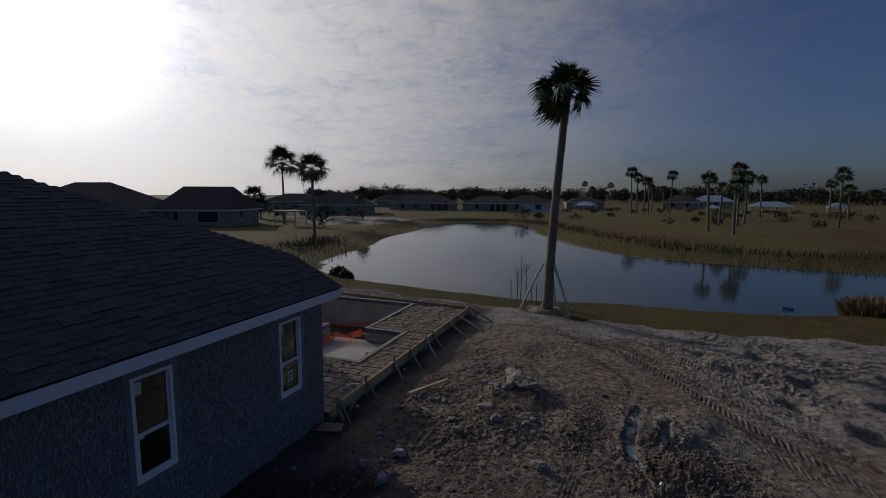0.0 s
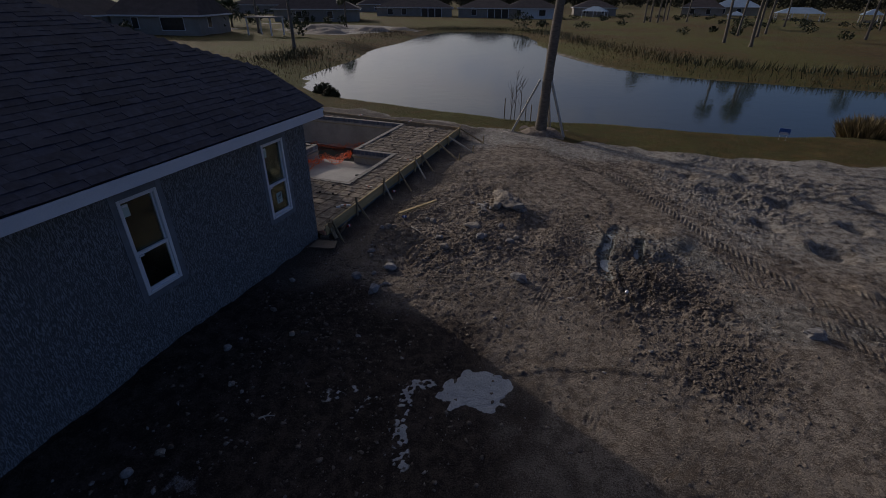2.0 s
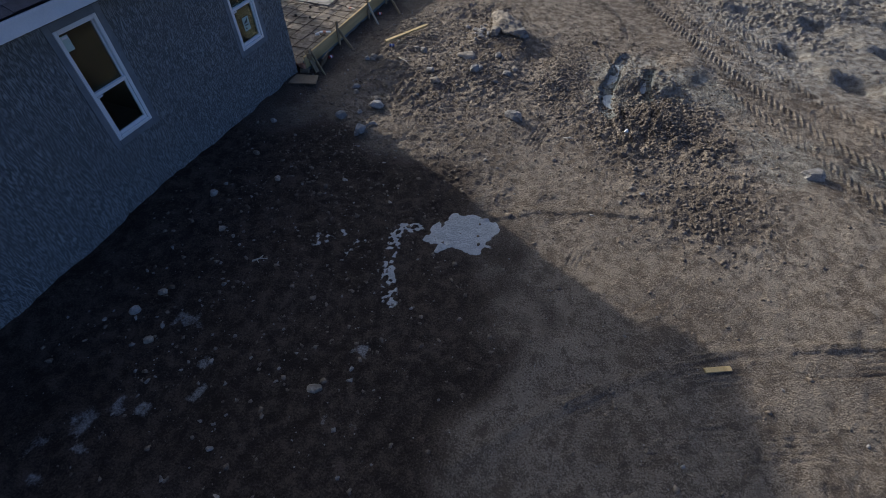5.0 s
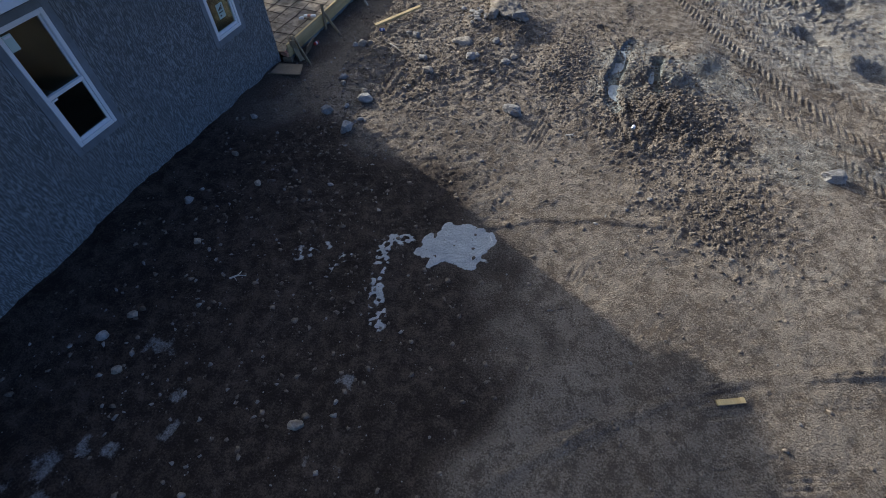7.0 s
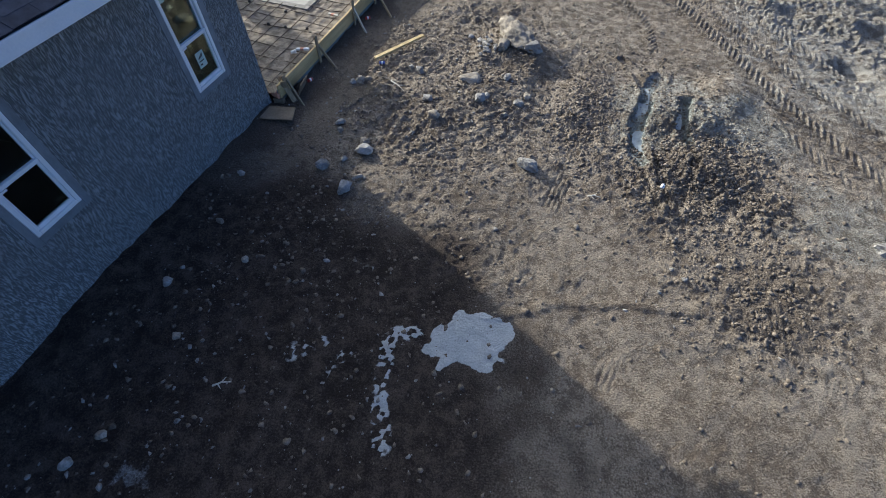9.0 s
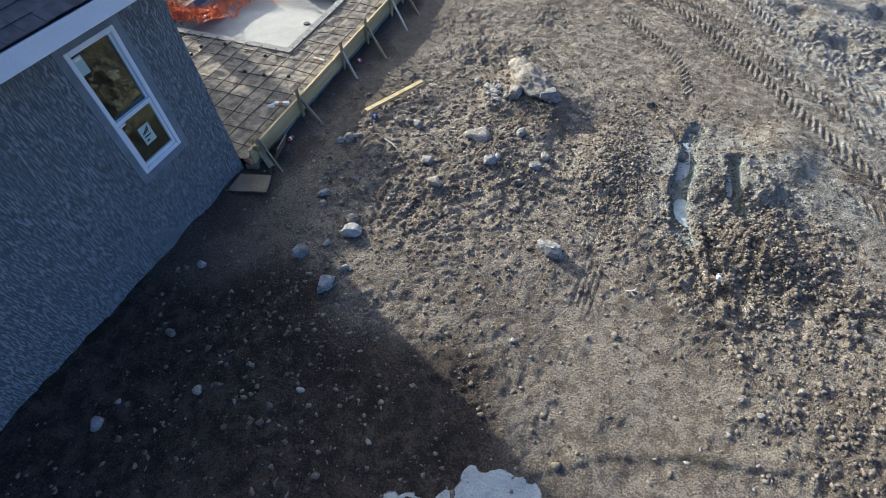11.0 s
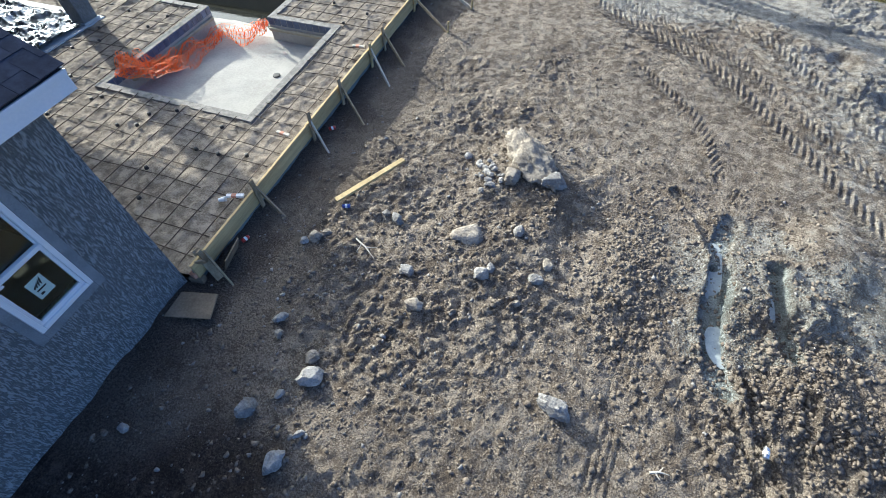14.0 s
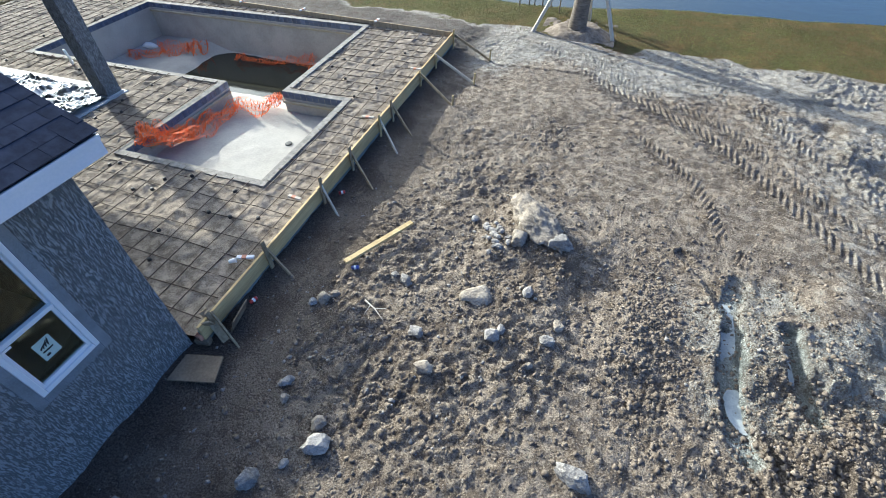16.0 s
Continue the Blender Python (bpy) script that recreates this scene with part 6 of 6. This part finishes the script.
# ---- houses beyond ----
def house(x, y, w, d, turn, wall_h, roof_h, label, windows=(), lanai=None, roof=M_HROOF, wallm=M_HWALL, over=0.5, hip=None):
    h = thing("house", label, "house", (x, y, 0.0), turn, group="houses beyond the pond")
    part("wall", Shape().box(-w / 2, -d / 2, -0.8, w / 2, d / 2, wall_h), wallm, h)
    s = Shape()
    a, b, run = w / 2 + over, d / 2 + over, min(w, d) / 2 + over
    rx, ry = max(a - (hip or run), 0.01), max(b - run, 0.01)
    lo, hi = wall_h, wall_h + roof_h
    s.add([(-a, -b, lo), (a, -b, lo), (a, b, lo), (-a, b, lo), (-rx, -ry, hi), (rx, -ry, hi), (rx, ry, hi), (-rx, ry, hi)], [(0, 1, 5, 4), (1, 2, 6, 5), (2, 3, 7, 6), (3, 0, 4, 7), (4, 5, 6, 7), (3, 2, 1, 0)])
    part("roof", s, roof, h)
    f = Shape()
    f.box(-a, -b - 0.03, lo - 0.2, a, -b, lo + 0.02).box(-a, b, lo - 0.2, a, b + 0.03, lo + 0.02).box(a, -b, lo - 0.2, a + 0.03, b, lo + 0.02).box(-a - 0.03, -b, lo - 0.2, -a, b, lo + 0.02)
    part("fascia", f, M_HTRIM, h)
    for face, u, z, ww, hh in windows:
        o = part("window", Shape().box(-ww / 2 - 0.08, -0.06, -0.08, ww / 2 + 0.08, 0.02, hh + 0.08), M_HTRIM, h, at=(turned(u, -d / 2, z) if face == "s" else turned(w / 2, u, z, 0, 0, 90)))
        part("pane", Shape().box(-ww / 2, -0.08, 0, ww / 2, -0.062, hh), M_HGLASS, o)
    if lanai:
        u0, u1 = lanai
        # no recess here: a dark panel on the wall stands for porch shade
        part("porch_opening", Shape().box(u0, -d / 2 - 0.05, 0.05, u1, -d / 2 - 0.01, wall_h - 0.35), M_HGLASS, h, "dark panel for the shade inside a screened porch")
        for k in range(4):
            u = u0 + (u1 - u0) * k / 3
            part("porch_post", Shape().box(u - 0.1, -d / 2 - 0.16, -0.3, u + 0.1, -d / 2 - 0.055, wall_h - 0.2), M_HTRIM, h)
    return h


house(-67.6, 63.2, 13.2, 11, 20, 2.65, 4.0, "grey single-storey house with a dark hip roof", [("s", -3.0, 0.8, 0.9, 1.5), ("s", 2.6, 0.6, 3.4, 1.7), ("e", -2, 0.9, 1.2, 1.4)], hip=2.6)
house(-83, 53.3, 22, 15, 12, 2.65, 4.6, "long single-storey house with a dark hip roof and porch", [("s", 2.6, 0.8, 1.0, 1.4)], (4.5, 10.5))
house(-70, 108, 19, 13, 28, 2.7, 3.1, "single-storey house with a brown hip roof", [("s", -4, 0.8, 1.2, 1.4), ("s", 3, 0.8, 1.2, 1.4), ("e", 0, 0.8, 1.5, 1.4)])
house(-61, 146, 22, 13, 20, 2.6, 2.8, "far single-storey house with a screened porch", [("s", -7, 0.7, 1.4, 1.5), ("s", -3, 0.7, 1.4, 1.5)], (2, 8))
house(-40, 152, 17, 12, 16, 2.6, 2.4, "far single-storey house with a low brown roof", [("s", -4, 0.7, 1.4, 1.5)], (0, 6))
house(-28, 158, 16, 12, 14, 2.6, 2.6, "far single-storey house with a pale gable end", [("s", -4, 0.7, 1.4, 1.5), ("s", 3, 0.7, 1.8, 1.5)], wallm=M_HTRIM)
house(-12, 190, 14, 10, 10, 2.5, 2.2, "far pale single-storey house among trees", [("s", -3, 0.7, 1.4, 1.5), ("s", 3, 0.7, 1.4, 1.5)])
house(-92, 190, 24, 13, 30, 2.6, 2.8, "far single-storey house in a row of homes", [("s", -5, 0.7, 1.4, 1.5)])
house(-118, 150, 22, 14, 30, 2.6, 3.0, "far single-storey house in a row of homes", [("s", 4, 0.7, 1.4, 1.5)])
house(36, 215, 15, 9, -8, 3.0, 2.4, "unfinished house with pale and blue wall sheathing", [("s", -4, 0.8, 1.5, 1.6), ("s", 1, 0.8, 1.5, 1.6)], roof=M_BLUEROOF, wallm=M_LEDGE)
house(24, 205, 13, 8, -6, 2.8, 2.6, "far pale cottage with white trim", [("s", -3, 0.8, 1.3, 1.5), ("s", 2, 0.8, 1.3, 1.5)])


def pavilion(x, y, w, d, h, rise, label):
    p = thing("pavilion", label, "pavilion", (x, y, 0.0), -8, group="park pavilions")
    a, b = w / 2, d / 2
    run = min(a, b)
    rx, ry = max(a - run, 0.01), max(b - run, 0.01)
    s = Shape()
    s.add([(-a, -b, h), (a, -b, h), (a, b, h), (-a, b, h), (-rx, -ry, h + rise), (rx, -ry, h + rise), (rx, ry, h + rise), (-rx, ry, h + rise)], [(0, 1, 5, 4), (1, 2, 6, 5), (2, 3, 7, 6), (3, 0, 4, 7), (4, 5, 6, 7), (3, 2, 1, 0)])
    part("roof", s, M_BLUEROOF, p)
    for u in np.linspace(-a + 0.4, a - 0.4, max(2, int(w / 2.5))):
        for v in (-b + 0.3, b - 0.3):
            part("post", Shape().box(u - 0.12, v - 0.12, -0.8, u + 0.12, v + 0.12, h), M_HTRIM, p)
    part("bench", Shape().box(-a * 0.6, -0.3, -0.8, a * 0.6, 0.3, 0.5), M_HWALL, p)


pavilion(46, 175, 12, 7, 2.0, 1.5, "open park pavilion with a pale blue metal roof")
pavilion(-10.5, 178, 8, 6, 1.6, 1.4, "open park pavilion with a pale blue metal roof")
pavilion(30.3, 176, 5, 5, 1.2, 1.1, "small park pavilion with a pale blue metal roof")
pavilion(63.5, 176, 5, 5, 1.9, 1.5, "small park pavilion with a pale blue metal roof")

# a porch frame and spoil heaps on the bare plot across the water
pergola = thing("porch_frame", "pale open porch frame on a bare plot", "porch frame", (-52.5, 66.5, 0))
for u in (-2.2, 2.2):
    for v in (-1.5, 1.5):
        part("post", Shape().box(u - 0.09, v - 0.09, -0.5, u + 0.09, v + 0.09, 2.3), M_HTRIM, pergola)
part("top", Shape().box(-2.4, -1.7, 2.3, 2.4, 1.7, 2.5), M_HWALL, pergola)
heap = np.linspace(-1, 1, 30)
HX, HY = np.meshgrid(heap, heap)
for x, y, w, h in ((-46, 74, 5, 0.9), (-41, 80, 4, 0.8), (-52, 82, 6, 1.0), (-38, 86, 3.5, 0.6)):
    hz = h * step(1.0, 0.2, np.hypot(HX, HY) + 0.3 * fbm(HX * 2.5 + x, HY * 2.5, 3, 600)) - 0.15
    o = new("spoil_heap", grid_mesh("spoil_heap", heap * w, heap * w * 0.6, hz, M_ROCKTAN))
    o.location = (x, y, ground_z(x, y))
    tagged(o, "low heap of pale spoil on a bare plot", "spoil heap", "spoil heaps")

# ---- shingles, laid in courses up the near roof side ----
COURSE, WIDE = 0.145, 0.30
up_dir = Vector((-1, 0, PITCH)).normalized()
ang = -math.atan(PITCH)
shingle_meshes = []
for k in range(4):
    w = (0.30, 0.24, 0.34, 0.2)[k]
    shingle_meshes.append((w, fix(Shape().box(-0.26, 0.002, 0, 0.0, w - 0.002, (0.009, 0.012, 0.008, 0.011)[k]).mesh("shingle", M_SHINGLE))))
slope_len = math.hypot(RIDGE_X - EAVE_X, zr - EAVE_Z)
rest = Shape()
rs = random.Random(12)
near_count = 0
tilt = Matrix.Rotation(math.atan(PITCH), 4, "Y")
for c in range(int(slope_len / COURSE)):
    pos = Vector((EAVE_X + 0.02, 0, EAVE_Z + 0.004)) + up_dir * (c * COURSE)
    stop = RAKE_Y if pos.x > BREAK_X else RAKE_Y - (BREAK_X - pos.x)
    y = -4.0 + rs.uniform(0, 0.3)
    while y < stop - 0.02:
        w, me = rs.choice(shingle_meshes)
        lift = rs.choice([0, 0, 0.006])
        m = Matrix.Translation((pos.x, y, pos.z + lift)) @ tilt @ Matrix.Rotation(radians(-2.2), 4, "Y")
        clip = min(w, stop - y) / w
        if c < 12 and y > 3.2 and clip == 1 and near_count < 300 and (c < 9 or y > 6):
            part("shingle", me, None, roof, at=m)
            near_count += 1
        else:
            rest.box(-0.26, 0.002, 0, 0.0, w * clip - 0.002, 0.01, m)
        y += w
rest_ob = part("shingle_field", rest.mesh("shingle_field", M_SHINGLE), None, roof)
tagged(rest_ob, kind="stuff")
